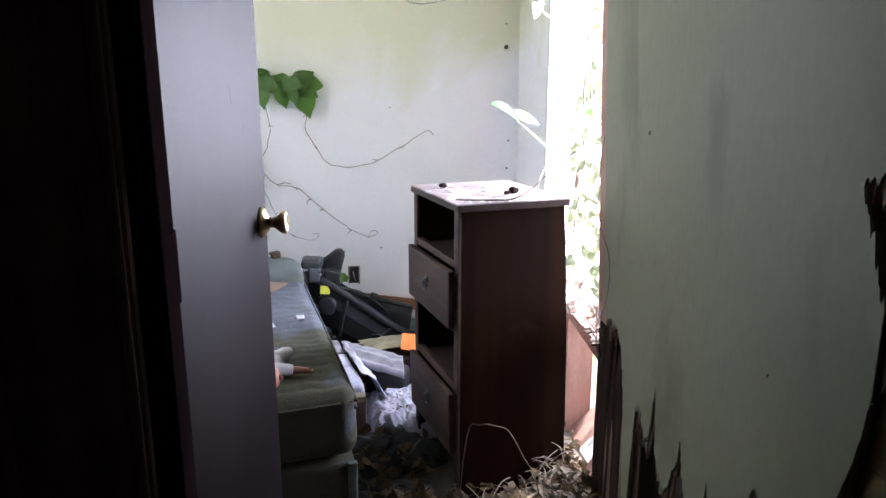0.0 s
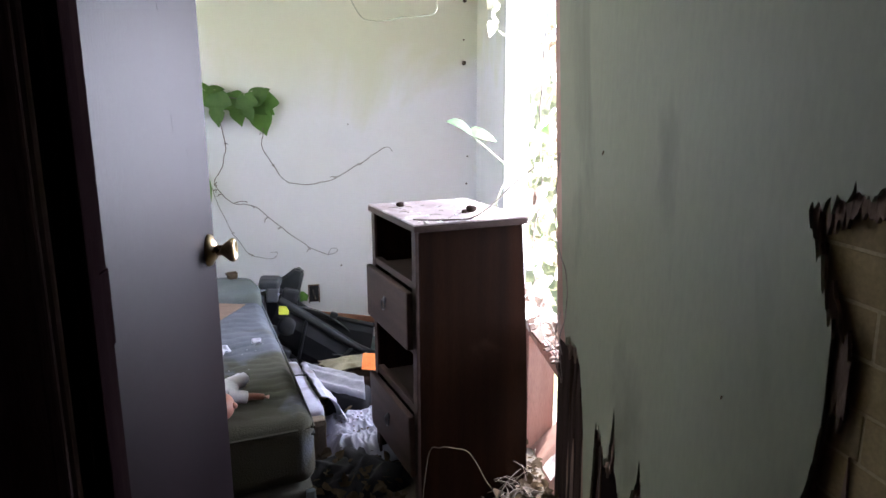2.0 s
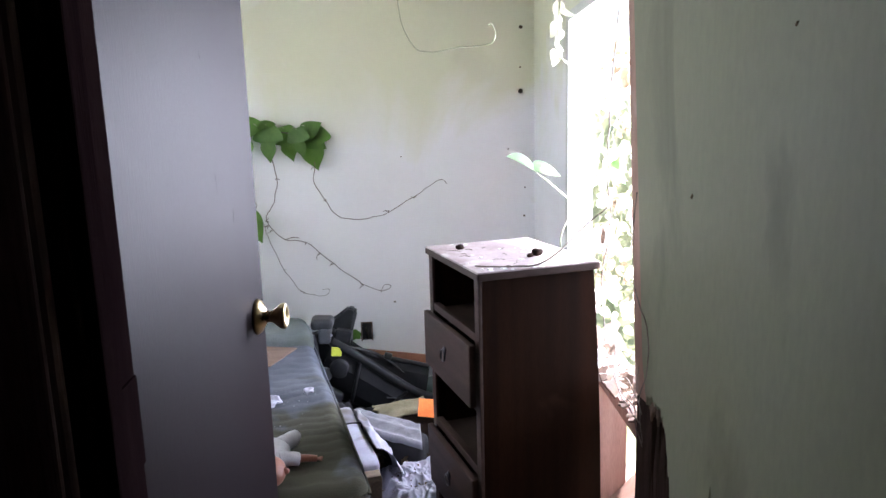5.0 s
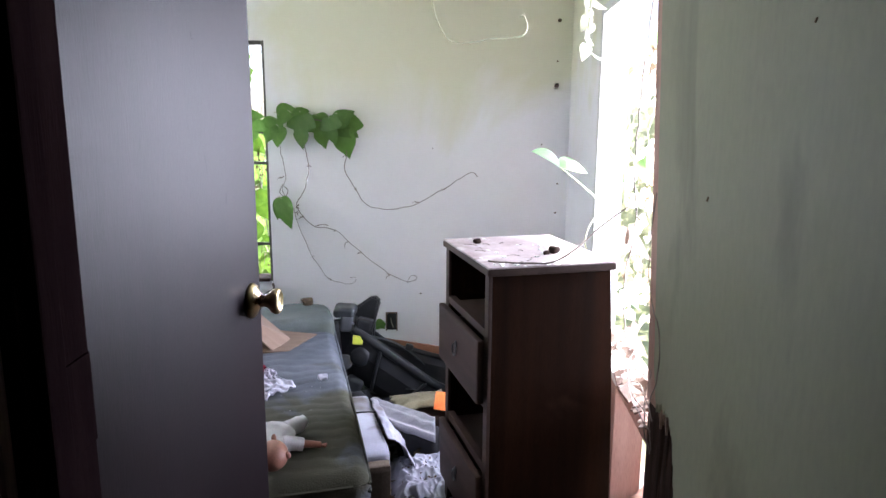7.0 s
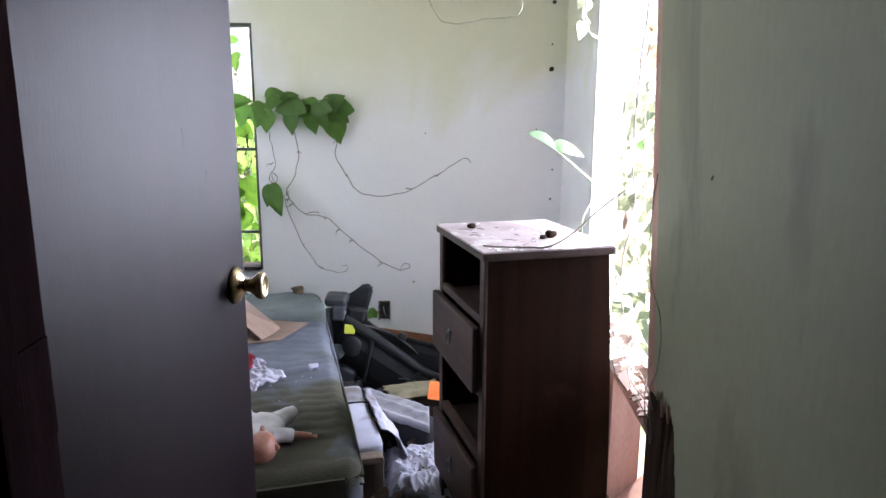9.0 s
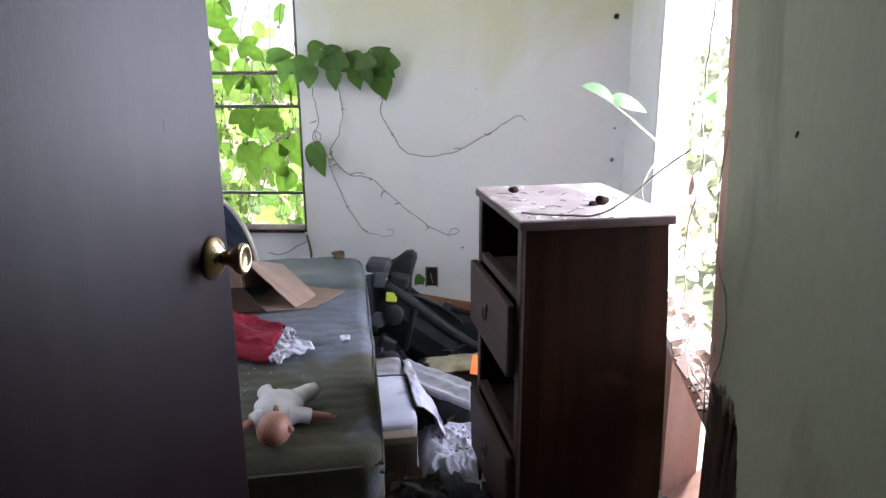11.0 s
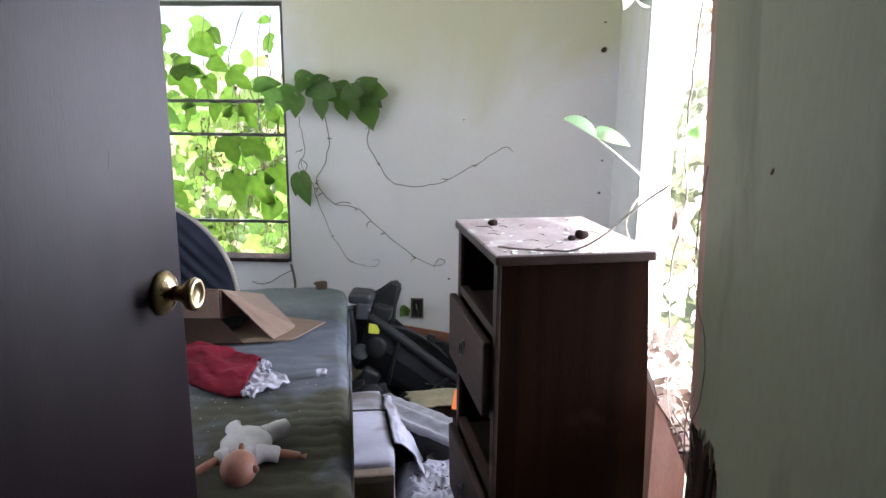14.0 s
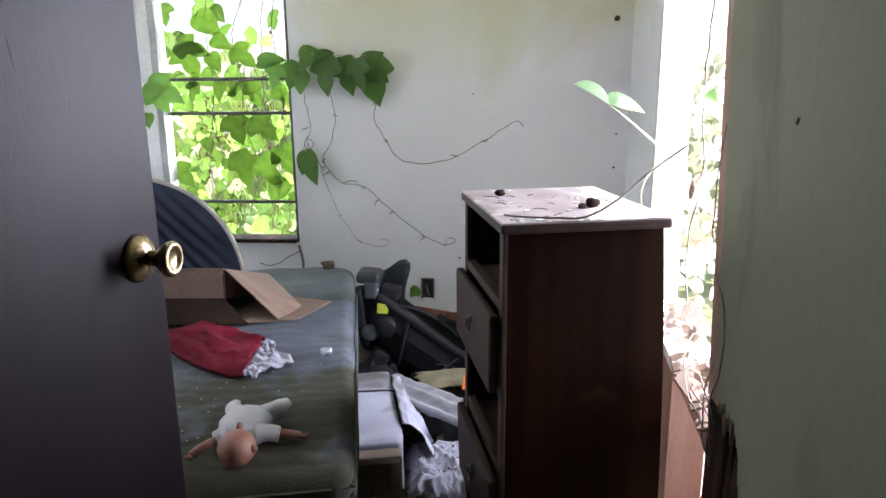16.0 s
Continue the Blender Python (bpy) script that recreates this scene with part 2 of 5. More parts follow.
def single(name, bm, material, label, category, m=None, smooth=False, group="", kind=""):
    ob = part(name, bm, material, None, "", smooth)
    ob.matrix_basis = m or Matrix()
    return tagged(ob, label, category, group, kind)


def box(lo, hi, bevel=0.0, bm=None, m=None):
    bm = bm or bmesh.new()
    lo, hi = Vector(lo), Vector(hi)
    r = bmesh.ops.create_cube(bm, size=1.0)
    vs = r["verts"]
    for v in vs:
        v.co = Vector(((v.co.x + 0.5) * (hi.x - lo.x) + lo.x, (v.co.y + 0.5) * (hi.y - lo.y) + lo.y, (v.co.z + 0.5) * (hi.z - lo.z) + lo.z))
        if m:
            v.co = m @ v.co
    if bevel:
        es = list({e for v in vs for e in v.link_edges})
        bmesh.ops.bevel(bm, geom=es, offset=bevel, segments=2, affect="EDGES", profile=0.6)
    return bm


def rbox(size, r, cuts, m=None, bm=None, wob=0.0, seed=0.0, freq=6.0):
    """A soft block with rounded edges, centred, resting at z=0."""
    b = bmesh.new()
    bmesh.ops.create_cube(b, size=1.0)
    bmesh.ops.subdivide_edges(b, edges=b.edges[:], cuts=cuts, use_grid_fill=True)
    hx, hy, hz = size[0] / 2, size[1] / 2, size[2] / 2
    for v in b.verts:
        p = Vector((v.co.x * size[0], v.co.y * size[1], v.co.z * size[2]))
        q = Vector((max(-hx + r, min(hx - r, p.x)), max(-hy + r, min(hy - r, p.y)), max(-hz + r, min(hz - r, p.z))))
        d = p - q
        if d.length > 1e-6:
            p = q + d.normalized() * r
        if wob:
            p += noise.noise_vector(p * freq + Vector((seed, seed * 2, 3))) * wob
        v.co = p + Vector((0, 0, hz))
    if m:
        b.transform(m)
    if bm:
        me = bpy.data.meshes.new("tmp")
        b.to_mesh(me)
        b.free()
        bm.from_mesh(me)
        bpy.data.meshes.remove(me)
        return bm
    return b


def smooth_line(pts, n=6):
    pts = [Vector(p) for p in pts]
    out = []
    for i in range(len(pts) - 1):
        p0, p1, p2, p3 = pts[max(i - 1, 0)], pts[i], pts[i + 1], pts[min(i + 2, len(pts) - 1)]
        for k in range(n):
            t = k / n
            out.append(0.5 * ((2 * p1) + (p2 - p0) * t + (2 * p0 - 5 * p1 + 4 * p2 - p3) * t * t + (3 * p1 - p0 - 3 * p2 + p3) * t ** 3))
    return out + [pts[-1]]


def tube(pts, r, bm=None, sides=6, taper=1.0, n=6, wob=0.0):
    bm = bm or bmesh.new()
    line = smooth_line(pts, n) if n > 1 else [Vector(p) for p in pts]
    if wob:
        line = [p + noise.noise_vector(p * 23) * wob for p in line]
    rings = []
    up = Vector((0.31, 0.52, 0.79)).normalized()
    for i, p in enumerate(line):
        d = (line[min(i + 1, len(line) - 1)] - line[max(i - 1, 0)]).normalized()
        a = d.cross(up)
        a = a.normalized() if a.length > 1e-4 else d.orthogonal().normalized()
        b = d.cross(a)
        k = r * (1 + (taper - 1) * i / max(1, len(line) - 1))
        rings.append([bm.verts.new(p + (a * math.cos(6.2832 * j / sides) + b * math.sin(6.2832 * j / sides)) * k) for j in range(sides)])
    for q, s in zip(rings, rings[1:]):
        for j in range(sides):
            bm.faces.new((q[j], q[(j + 1) % sides], s[(j + 1) % sides], s[j]))
    bm.faces.new(rings[0][::-1])
    bm.faces.new(rings[-1])
    return bm


def lathe(profile, sides=24, bm=None, m=None):
    """Turned round z from (radius, height) pairs."""
    bm = bm or bmesh.new()
    rings = [[bm.verts.new((m or Matrix()) @ Vector((r * math.cos(6.2832 * j / sides), r * math.sin(6.2832 * j / sides), h))) for j in range(sides)] for r, h in profile]
    for q, s in zip(rings, rings[1:]):
        for j in range(sides):
            bm.faces.new((q[j], q[(j + 1) % sides], s[(j + 1) % sides], s[j]))
    bm.faces.new(rings[0][::-1])
    bm.faces.new(rings[-1])
    return bm


def ball(rad, m, bm, cuts=14):
    bmesh.ops.create_uvsphere(bm, u_segments=cuts + 4, v_segments=cuts, radius=1.0, matrix=m @ Matrix.Diagonal((*rad, 1)))
    return bm


def sheet(nx, ny, fn, thick=0.006):
    """A cloth or crumpled sheet: fn(u, v) gives the place of its upper side; closed with a lower side."""
    bm = bmesh.new()
    top = [[bm.verts.new(fn(i / nx, j / ny)) for j in range(ny + 1)] for i in range(nx + 1)]
    low = [[bm.verts.new(v.co - Vector((0, 0, thick))) for v in row] for row in top]
    for i in range(nx):
        for j in range(ny):
            bm.faces.new((top[i][j], top[i + 1][j], top[i + 1][j + 1], top[i][j + 1]))
            bm.faces.new((low[i][j + 1], low[i + 1][j + 1], low[i + 1][j], low[i][j]))
    edge = [(i, 0) for i in range(nx)] + [(nx, j) for j in range(ny)] + [(i, ny) for i in range(nx, 0, -1)] + [(0, j) for j in range(ny, 0, -1)]
    for (a, b), (c, d) in zip(edge, edge[1:] + edge[:1]):
        bm.faces.new((top[a][b], low[a][b], low[c][d], top[c][d]))
    return bm


def n3(x, y, s=0.0):
    return noise.noise(Vector((x, y, s)))


HALF = {
    "grape": [(0, 0.06), (0.12, -0.05), (0.30, -0.04), (0.46, 0.10), (0.60, 0.36), (0.50, 0.445), (0.33, 0.49), (0.28, 0.55), (0.31, 0.66), (0.24, 0.82), (0.10, 0.98), (0, 1.12)],
    "lobed": [(0, 0.05), (0.10, -0.05), (0.30, -0.07), (0.48, 0.06), (0.60, 0.30), (0.64, 0.40), (0.62, 0.40), (0.44, 0.37), (0.27, 0.40), (0.25, 0.46), (0.33, 0.60), (0.31, 0.74), (0.17, 0.92), (0.03, 1.12), (0, 1.13)],
    "oval": [(0, 0), (0.2, 0.02), (0.36, 0.18), (0.40, 0.40), (0.33, 0.64), (0.17, 0.86), (0, 1.0)],
    "heart": [(0, 0.05), (0.14, -0.06), (0.34, -0.02), (0.47, 0.16), (0.46, 0.36), (0.34, 0.60), (0.15, 0.84), (0, 1.0)],
}


def leaf_bm(kind, size, fold=0.22, curl=0.25, bm=None, m=None, n=3):
    """A leaf that grows from its stalk at the origin along +y, its face to +z."""
    bm = bm or bmesh.new()
    half = [(p.x, p.y) for p in smooth_line([(x, y, 0) for x, y in HALF[kind]], n)]

    def at(x, y):
        v = Vector((x * size, y * size, size * (fold * abs(x) - curl * (y - 0.2) ** 2 - 0.35 * x * x)))
        return bm.verts.new(m @ v if m else v)

    mid = [at(0, y) for x, y in half]
    for s in (1, -1):
        side = [mid[0]] + [at(s * x, y) for x, y in half[1:-1]] + [mid[-1]]
        for i in range(len(side) - 1):
            f = [mid[i], side[i], side[i + 1], mid[i + 1]]
            f = [v for k, v in enumerate(f) if v not in f[:k]]
            if len(f) > 2:
                bm.faces.new(f if s > 0 else f[::-1])
    return bm


def turn(x, y, z, rx, ry, rz, s=1.0):
    return pose(x, y, z, rx, ry, rz) @ Matrix.Scale(s, 4)


def scatter(name, parent, meshes, poses):
    for k, m in enumerate(poses):
        ob = new(name, meshes[k % len(meshes)])
        ob.parent = parent
        ob.matrix_basis = m


# ---- setting ----
FAR, RIGHT, CEIL = 3.92, 0.785, 2.13
DOORWALL = 1.03


def struct(name, bm, material, label, category, m=None):
    return single(name, bm, material, label, category, m, kind="structure")


struct("ground", box((-300, -300, -0.62), (300, 300, -0.55)), M_GRASS, "rough green grass ground outside the house", "ground")
struct("floor", box((-2.4, -1.4, -0.12), (1.06, 4.06, 0.0)), M_FLOOR, "dirt-covered dark floor strewn with litter", "floor")
struct("ceiling_hall", box((-2.4, -1.4, CEIL), (1.06, 1.08, CEIL + 0.08)), M_DARKWOOD, "dark wood hall ceiling", "ceiling")
struct("wall_hall_west", box((-0.95, -1.3, 0), (-0.87, 1.029, CEIL)), M_DARKWOOD, "dark wood hall side wall", "wall")
struct("ceiling", box((-2.4, 1.08, CEIL), (1.06, 4.06, CEIL + 0.08)), M_CEIL, "stained cream ceiling board", "ceiling")

# far wall, with the window opening
W1 = (-1.17, -0.55, 0.505, 1.685)
bm = box((-2.3, FAR, 0), (W1[0], FAR + 0.1, CEIL))
box((W1[1], FAR, 0.0), (0.95, FAR + 0.1, CEIL), bm=bm)
box((W1[0], FAR, 0.0), (W1[1], FAR + 0.1, W1[2]), bm=bm)
box((W1[0], FAR, W1[3]), (W1[1], FAR + 0.1, CEIL), bm=bm)
wall_far = struct("wall_north", bm, M_WALL, "dirty white painted wall panel with creeping vines", "wall")

struct("wall_west", box((-1.45, DOORWALL + 0.096, 0), (-1.35, FAR, CEIL)), M_WALL, "dirty white painted wall", "wall")
struct("wall_hall", box((-2.3, -1.4, 0), (1.06, -1.3, CEIL)), M_DARKWOOD, "dark wood hall wall", "wall")
struct("wall_south", box((-2.3, DOORWALL, 0), (-0.215, DOORWALL + 0.095, CEIL)), M_DARKWOOD, "dark wood wall beside the doorway", "wall")

# right wall: far piece, wall below and above the opening, brick outer wall
WN, WF = 2.10, 3.10
SILL2, HEAD2 = 0.53, 1.73


def rx(y):
    """The inner face of the wall beyond the near panel, which stands slightly askew."""
    return 0.80 + (y - 2.10) * 0.074


def askew(y0, y1, z0, z1, depth=0.1, off=0.0, bm=None):
    bm = bm or bmesh.new()
    vs = [bm.verts.new((rx(y) + off + d, y, z)) for z in (z0, z1) for y, d in ((y0, 0), (y1, 0), (y1, depth), (y0, depth))]
    for f in ((3, 2, 1, 0), (4, 5, 6, 7), (0, 1, 5, 4), (1, 2, 6, 5), (2, 3, 7, 6), (3, 0, 4, 7)):
        bm.faces.new([vs[i] for i in f])
    return bm


struct("wall_east", askew(WF, FAR, 0, CEIL), M_WALL, "dirty white wall panel beside the broken window", "wall")
struct("wall_east_head", askew(WN - 0.02, WF, HEAD2, CEIL), M_WALL, "white wall strip above the window", "wall")
struct("wall_east_low", askew(2.62, WF, 0, SILL2 - 0.03, 0.1, 0.012), M_PINK, "bare pinkish wood wall below the window, paint peeled", "wall")
# Added rail in place of the wall here, leaving the sunlit boards in view.
struct("window_rail", askew(2.17, 2.619, SILL2 - 0.075, SILL2 - 0.03, 0.1, 0.012), M_PINK, "splintered pinkish rail added under the broken window", "rail")
# Stands for the bright low wall: boards sloped so the sun lights them.
sloped = thing("sloped_wall_boards", "pinkish wall boards below the window, sloped outward to catch the sun", "wall boards", pose(0, 0, 0))
rnd = random.Random(77)
for k in range(4):
    y0 = 2.185 + 0.11 * k
    part("board", box((0, y0, 0.0), (0.014, y0 + 0.104, rnd.uniform(0.52, 0.60)), 0.003, m=pose(rx(y0) + 0.030 + rnd.uniform(0, 0.01), 0, 0.004, 0, 44 + rnd.uniform(-2, 2), 0)), M_PINK, sloped)
part("paint_flake", sheet(10, 30, lambda u, v: Vector((rx(2.3) + 0.034 + 0.40 * v - 0.006 * n3(u * 3, v * 7, 5) ** 2, 2.33 + 0.09 * u * (1 - 0.35 * v) + 0.03 * v + 0.012 * n3(v * 9, u * 2, 3), 0.034 + 0.414 * v)), 0.001), M_TRIM, sloped, "peeling white paint")
struct("wall_brick", box((0.808, -1.3, 0), (1.0, 1.45, CEIL)), M_MORTAR, "brown brick outer wall seen behind torn panelling", "wall")
bm = box((0.803, 2.082, 0.605), (0.895, 2.180, CEIL), 0.003)
for v in bm.verts:
    v.co.y += max(0.0, v.co.z - 0.7) * 0.115
struct("wall_cavity", box((0.90, 1.45, 0), (1.0, 2.085, CEIL)), M_INSIDE, "dark outer boards behind the torn panelling", "wall")
struct("wall_stud", box((0.806, 2.07, 0), (0.89, 2.176, 0.604), 0.006), M_ROT, "rotten black foot of the stud beside the window", "stud")
stud = struct("wall_stud", bm, M_PINK, "bare pinkish timber stud at the window's side", "stud")


TORN = [(2.235, 1.89), (2.215, 1.73), (2.15, 1.2), (2.09, 0.72), (2.06, 0.64), (1.98, 0.65), (1.94, 0.59), (1.905, 0.44), (1.885, 0.20), (1.845, 0.16), (1.825, 0.50), (1.79, 0.47),
        (1.76, 0.42), (1.735, 0.46), (1.718, 0.585), (1.705, 0.45), (1.66, 0.36), (1.62, 0.40), (1.575, 0.52), (1.55, 0.42), (1.50, 0.34),
        (1.46, 0.48), (1.42, 0.40), (1.36, 0.46), (1.31, 0.575), (1.27, 0.57), (1.22, 0.42), (1.16, 0.50), (1.1381, 0.58), (1.138, 1.15), (1.12, 1.165), (0.90, 1.18), (0.70, 1.17), (0.55, 0.9), (0.45, 0.3), (0.42, 0.0), (-1.3, 0.0)]


def torn_sheet(x0, x1, drop, jag, seed, step=0.004):
    """A thin upright sheet in a plane of constant x, its lower edge torn into fibres."""
    rnd = random.Random(seed)
    ys = sorted([-1.3, 0.40, 1.138, 1.1381] + [0.404 + step * k for k in range(int(1.83 / step))])
    ly, lz = [p[0] for p in TORN][::-1], [p[1] for p in TORN][::-1]
    bm = bmesh.new()
    rows = []
    for y in ys:
        z = float(np.interp(y, ly, lz))
        if z > 0.02 and y < 2.08:
            tooth = abs(rnd.gauss(0, 1)) * jag * 0.7 + 0.022 * max(0.0, n3(y * 60, seed, 4))
            z += drop + (tooth if y < 1.07 else rnd.gauss(0, 1) * jag) + 0.012 * n3(y * 40, seed, 1)
        z = max(0.0, min(z, CEIL - 0.01))
        rows.append([bm.verts.new((x, y, q)) for x in (x0, x1) for q in (z, CEIL)])
    for a, b in zip(rows, rows[1:]):
        bm.faces.new((a[1], b[1], b[0], a[0]))
        bm.faces.new((a[2], b[2], b[3], a[3]))
        bm.faces.new((a[0], b[0], b[2], a[2]))
    bm.faces.new((rows[-1][0], rows[-1][1], rows[-1][3], rows[-1][2]))
    rows = []
    for k in range(20):
        y = 1.070 + drop + k * (0.068 - drop) / 19
        top = float(np.interp(y, [1.04, 1.06, 1.075, 1.10, 1.125, 1.138], [0.95, 0.985, 1.0, 1.05, 1.12, 1.15])) + rnd.gauss(0, jag)
        low = float(np.interp(y, [1.04, 1.07, 1.09, 1.138], [0.93, 0.86, 0.74, 0.57])) + rnd.gauss(0, jag)
        rows.append([bm.verts.new((x, y, q)) for x in (x0, x1) for q in (low, top)])
    for a, b in zip(rows, rows[1:]):
        for f in ((a[1], b[1], b[0], a[0]), (a[2], b[2], b[3], a[3]), (a[0], b[0], b[2], a[2]), (a[3], b[3], b[1], a[1])):
            bm.faces.new(f)
    return bm


struct("wall_panel", torn_sheet(RIGHT, RIGHT + 0.006, 0.0, 0.010, 4), M_PANEL, "grey-green wall panelling with shade in its colour, torn open along its foot", "wall panel")
struct("panel_backing", torn_sheet(RIGHT + 0.008, RIGHT + 0.014, -0.028, 0.022, 9), M_CORE, "dark torn fibreboard edge behind the panelling", "wall panel")
strip = thing("torn_strips", "dark splintered strips of torn panelling standing before the bricks", "panel scrap", pose(RIGHT, 0, 0))
rnd = random.Random(5)
for k in range(38):
    y = rnd.uniform(0.86, 1.10) if k < 12 else rnd.uniform(1.15, 2.05)
    h = rnd.uniform(0.55, 0.93) if k < 12 else rnd.uniform(0.18, 0.46)
    w = rnd.uniform(0.008, 0.03)
    if k > 25:
        y, h, w = 1.90 + 0.0135 * (k - 26), rnd.uniform(0.40, 0.66), rnd.uniform(0.018, 0.036)
    b = bmesh.new()
    x0, lean = rnd.uniform(0.015, 0.018), rnd.uniform(-0.03, 0.03)
    a = [(y, 0.0), (y + w, 0.0), (y + w * 0.9 + lean, h * 0.8), (y + w * 0.5 + lean, h), (y + w * 0.2 + lean, h * 0.86)]
    f = b.faces.new([b.verts.new((x0, p, q)) for p, q in a])
    g = bmesh.ops.extrude_face_region(b, geom=[f])
    for v in g["geom"]:
        if isinstance(v, bmesh.types.BMVert):
            v.co.x += 0.004
    bmesh.ops.recalc_face_normals(b, faces=b.faces[:])
    part("splinter", b, M_ROT if k > 25 else M_CORE, strip)

# ---- windows ----
win = tagged(thing("window_1", "metal window with dark crossbars, no glass, overgrown with vines", "window", pose(0, FAR, 0)), kind="structure")
b = box((W1[0], -0.012, W1[2]), (W1[0] + 0.028, 0.07, W1[3]), 0.003)

part("window_frame", b, M_ALU, win)
part("window_frame", box((W1[1] - 0.012, 0.002, W1[2]), (W1[1] - 0.0005, 0.099, W1[3]), 0.002), M_DARKBAR, win)
part("window_head", box((W1[0] + 0.029, -0.006, W1[3] - 0.022), (W1[1] - 0.013, 0.07, W1[3] - 0.001), 0.003), M_DARKBAR, win)
for z, h in ((1.252, 0.016), (1.10, 0.016), (0.692, 0.014)):
    part("crossbar", box((W1[0] + 0.028, 0.03, z - h / 2), (W1[1] - 0.012, 0.05, z + h / 2), 0.003), M_DARKBAR, win)
part("window_sill", box((W1[0] + 0.028, -0.02, W1[2] + 0.0005), (W1[1] - 0.0125, 0.10, W1[2] + 0.018), 0.004), M_ROT, win)
part("casing", box((W1[0] - 0.055, -0.016, W1[2] - 0.02), (W1[0] - 0.002, -0.001, W1[3] + 0.05), 0.004), M_TRIM, win, "white side casing")


win2 = tagged(thing("window_2", "white window frame without glass, blazing with daylight", "window"), kind="structure")
part("window_frame", askew(WF - 0.045, WF - 0.002, SILL2, HEAD2, 0.09, -0.008), M_TRIM, win2)
part("window_head", askew(WN + 0.012, WF - 0.046, HEAD2 - 0.035, HEAD2 - 0.002, 0.09, -0.008), M_TRIM, win2)
part("window_sill", askew(2.52, WF - 0.046, SILL2 - 0.028, SILL2, 0.12, -0.012), M_TRIM, win2, "peeling white sill")

# ---- door frame and door ----
fr = tagged(thing("door_frame", "dark stained wooden door frame", "door frame", pose(-0.11, DOORWALL, 0)), kind="structure")
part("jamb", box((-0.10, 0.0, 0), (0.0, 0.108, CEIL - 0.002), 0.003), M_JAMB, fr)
part("casing", box((-0.175, -0.018, 0), (-0.012, -0.002, CEIL - 0.002), 0.006), M_DARKWOOD, fr)
part("casing_bead", box((-0.165, -0.026, 0), (-0.150, -0.019, CEIL - 0.002), 0.003), M_DARKWOOD, fr)
part("casing_bead", box((-0.030, -0.026, 0), (-0.016, -0.019, CEIL - 0.002), 0.003), M_DARKWOOD, fr)
# Hinge takes the jamb's dark colour so that it sinks into the shade.
part("hinge", box((0.0005, 0.050, 1.015), (0.003, 0.104, 1.105), 0.001), M_JAMB, fr, "hinge leaf darkened like the jamb to read as shade")
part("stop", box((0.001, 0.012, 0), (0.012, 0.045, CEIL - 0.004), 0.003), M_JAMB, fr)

door = tagged(thing("door_1", "dark brown veneered door standing open, scuffed, with a brass knob", "door", pose(-0.128, 1.142, 0, 0, 0, -4.6)), kind="structure")
DW, DT, DH = 0.572, 0.035, 2.03
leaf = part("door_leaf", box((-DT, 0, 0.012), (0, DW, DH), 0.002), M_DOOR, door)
KZ = 1.013
part("knob", lathe([(0.004, 0.016), (0.0110, 0.016), (0.0100, 0.023), (0.0115, 0.029), (0.0165, 0.035), (0.0215, 0.041), (0.0230, 0.046), (0.0220, 0.050), (0.0190, 0.052), (0.0150, 0.052), (0.0140, 0.049), (0.002, 0.049)], 32, m=pose(0, DW - 0.052, KZ, 0, 90, 0)), M_BRASS, door, "round tarnished brass knob", True)
part("rose", lathe([(0.031, 0.0005), (0.031, 0.004), (0.028, 0.008), (0.022, 0.011), (0.014, 0.017), (0.003, 0.018)], 32, m=pose(0, DW - 0.052, KZ, 0, 90, 0)), M_BRASS, door, "brass rose plate", True)
for y, z, h, lean in ((0.355, 1.273, 0.03, 0.004), (0.43, 1.211, 0.022, -0.003), (0.33, 1.44, 0.012, 0.004), (0.27, 1.50, 0.01, -0.006)):
    part("scratch", tube([(0.0004, y, z), (0.0004, y + lean * 0.4, z - h * 0.5), (0.0004, y + lean, z - h)], 0.00022, sides=5, taper=0.4, n=3, wob=0.0015), M_BLACK, leaf)
part("latch_plate", box((-0.028, DW, KZ - 0.028), (-0.007, DW + 0.0015, KZ + 0.028)), M_BRASS, door)

# ---- dresser ----
dr = thing("dresser", "narrow dark-stained pine chest of drawers, dusty, some drawers missing", "dresser", pose(0.383, 2.196, 0, 0, 0, 13.3))
DX, DY, DZ = 0.353, 0.438, 0.953
top_board = part("top", box((-0.006, -0.006, DZ - 0.024), (DX + 0.006, DY + 0.006, DZ - 0.003), 0.006), M_FRONT, dr, "brown top board")
part("dust", box((-0.0045, -0.0045, DZ - 0.007), (DX + 0.0045, DY + 0.0045, DZ), 0.0035), M_DUSTY, top_board, "pale dust and droppings")


def racked(y0, y1):
    """A side panel whose rear edge has spread below the top."""
    b = bmesh.new()
    rows = []
    for k in range(9):
        z = (DZ - 0.025) * k / 8
        x = DX - 0.006 + 0.034 * (1 - (k / 8) ** 2.2)
        rows.append([b.verts.new(p) for p in ((0.012, y0, z), (x, y0, z), (x, y1, z), (0.012, y1, z))])
    for p, q in zip(rows, rows[1:]):
        for i in range(4):
            b.faces.new((p[i], p[(i + 1) % 4], q[(i + 1) % 4], q[i]))
    b.faces.new(rows[0][::-1])
    b.faces.new(rows[-1])
    return b


part("side", racked(0.010, 0.026), M_DRESSER, dr, "reddish-brown side panel with its shade in the colour")
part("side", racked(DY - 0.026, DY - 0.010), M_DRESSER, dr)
part("back", box((DX - 0.014, 0.027, 0.02), (DX - 0.007, DY - 0.027, DZ - 0.026)), M_INSIDE, dr)
part("stile", box((0.002, 0.008, 0.0), (0.0115, 0.040, DZ - 0.025), 0.002), M_FRONT, dr)
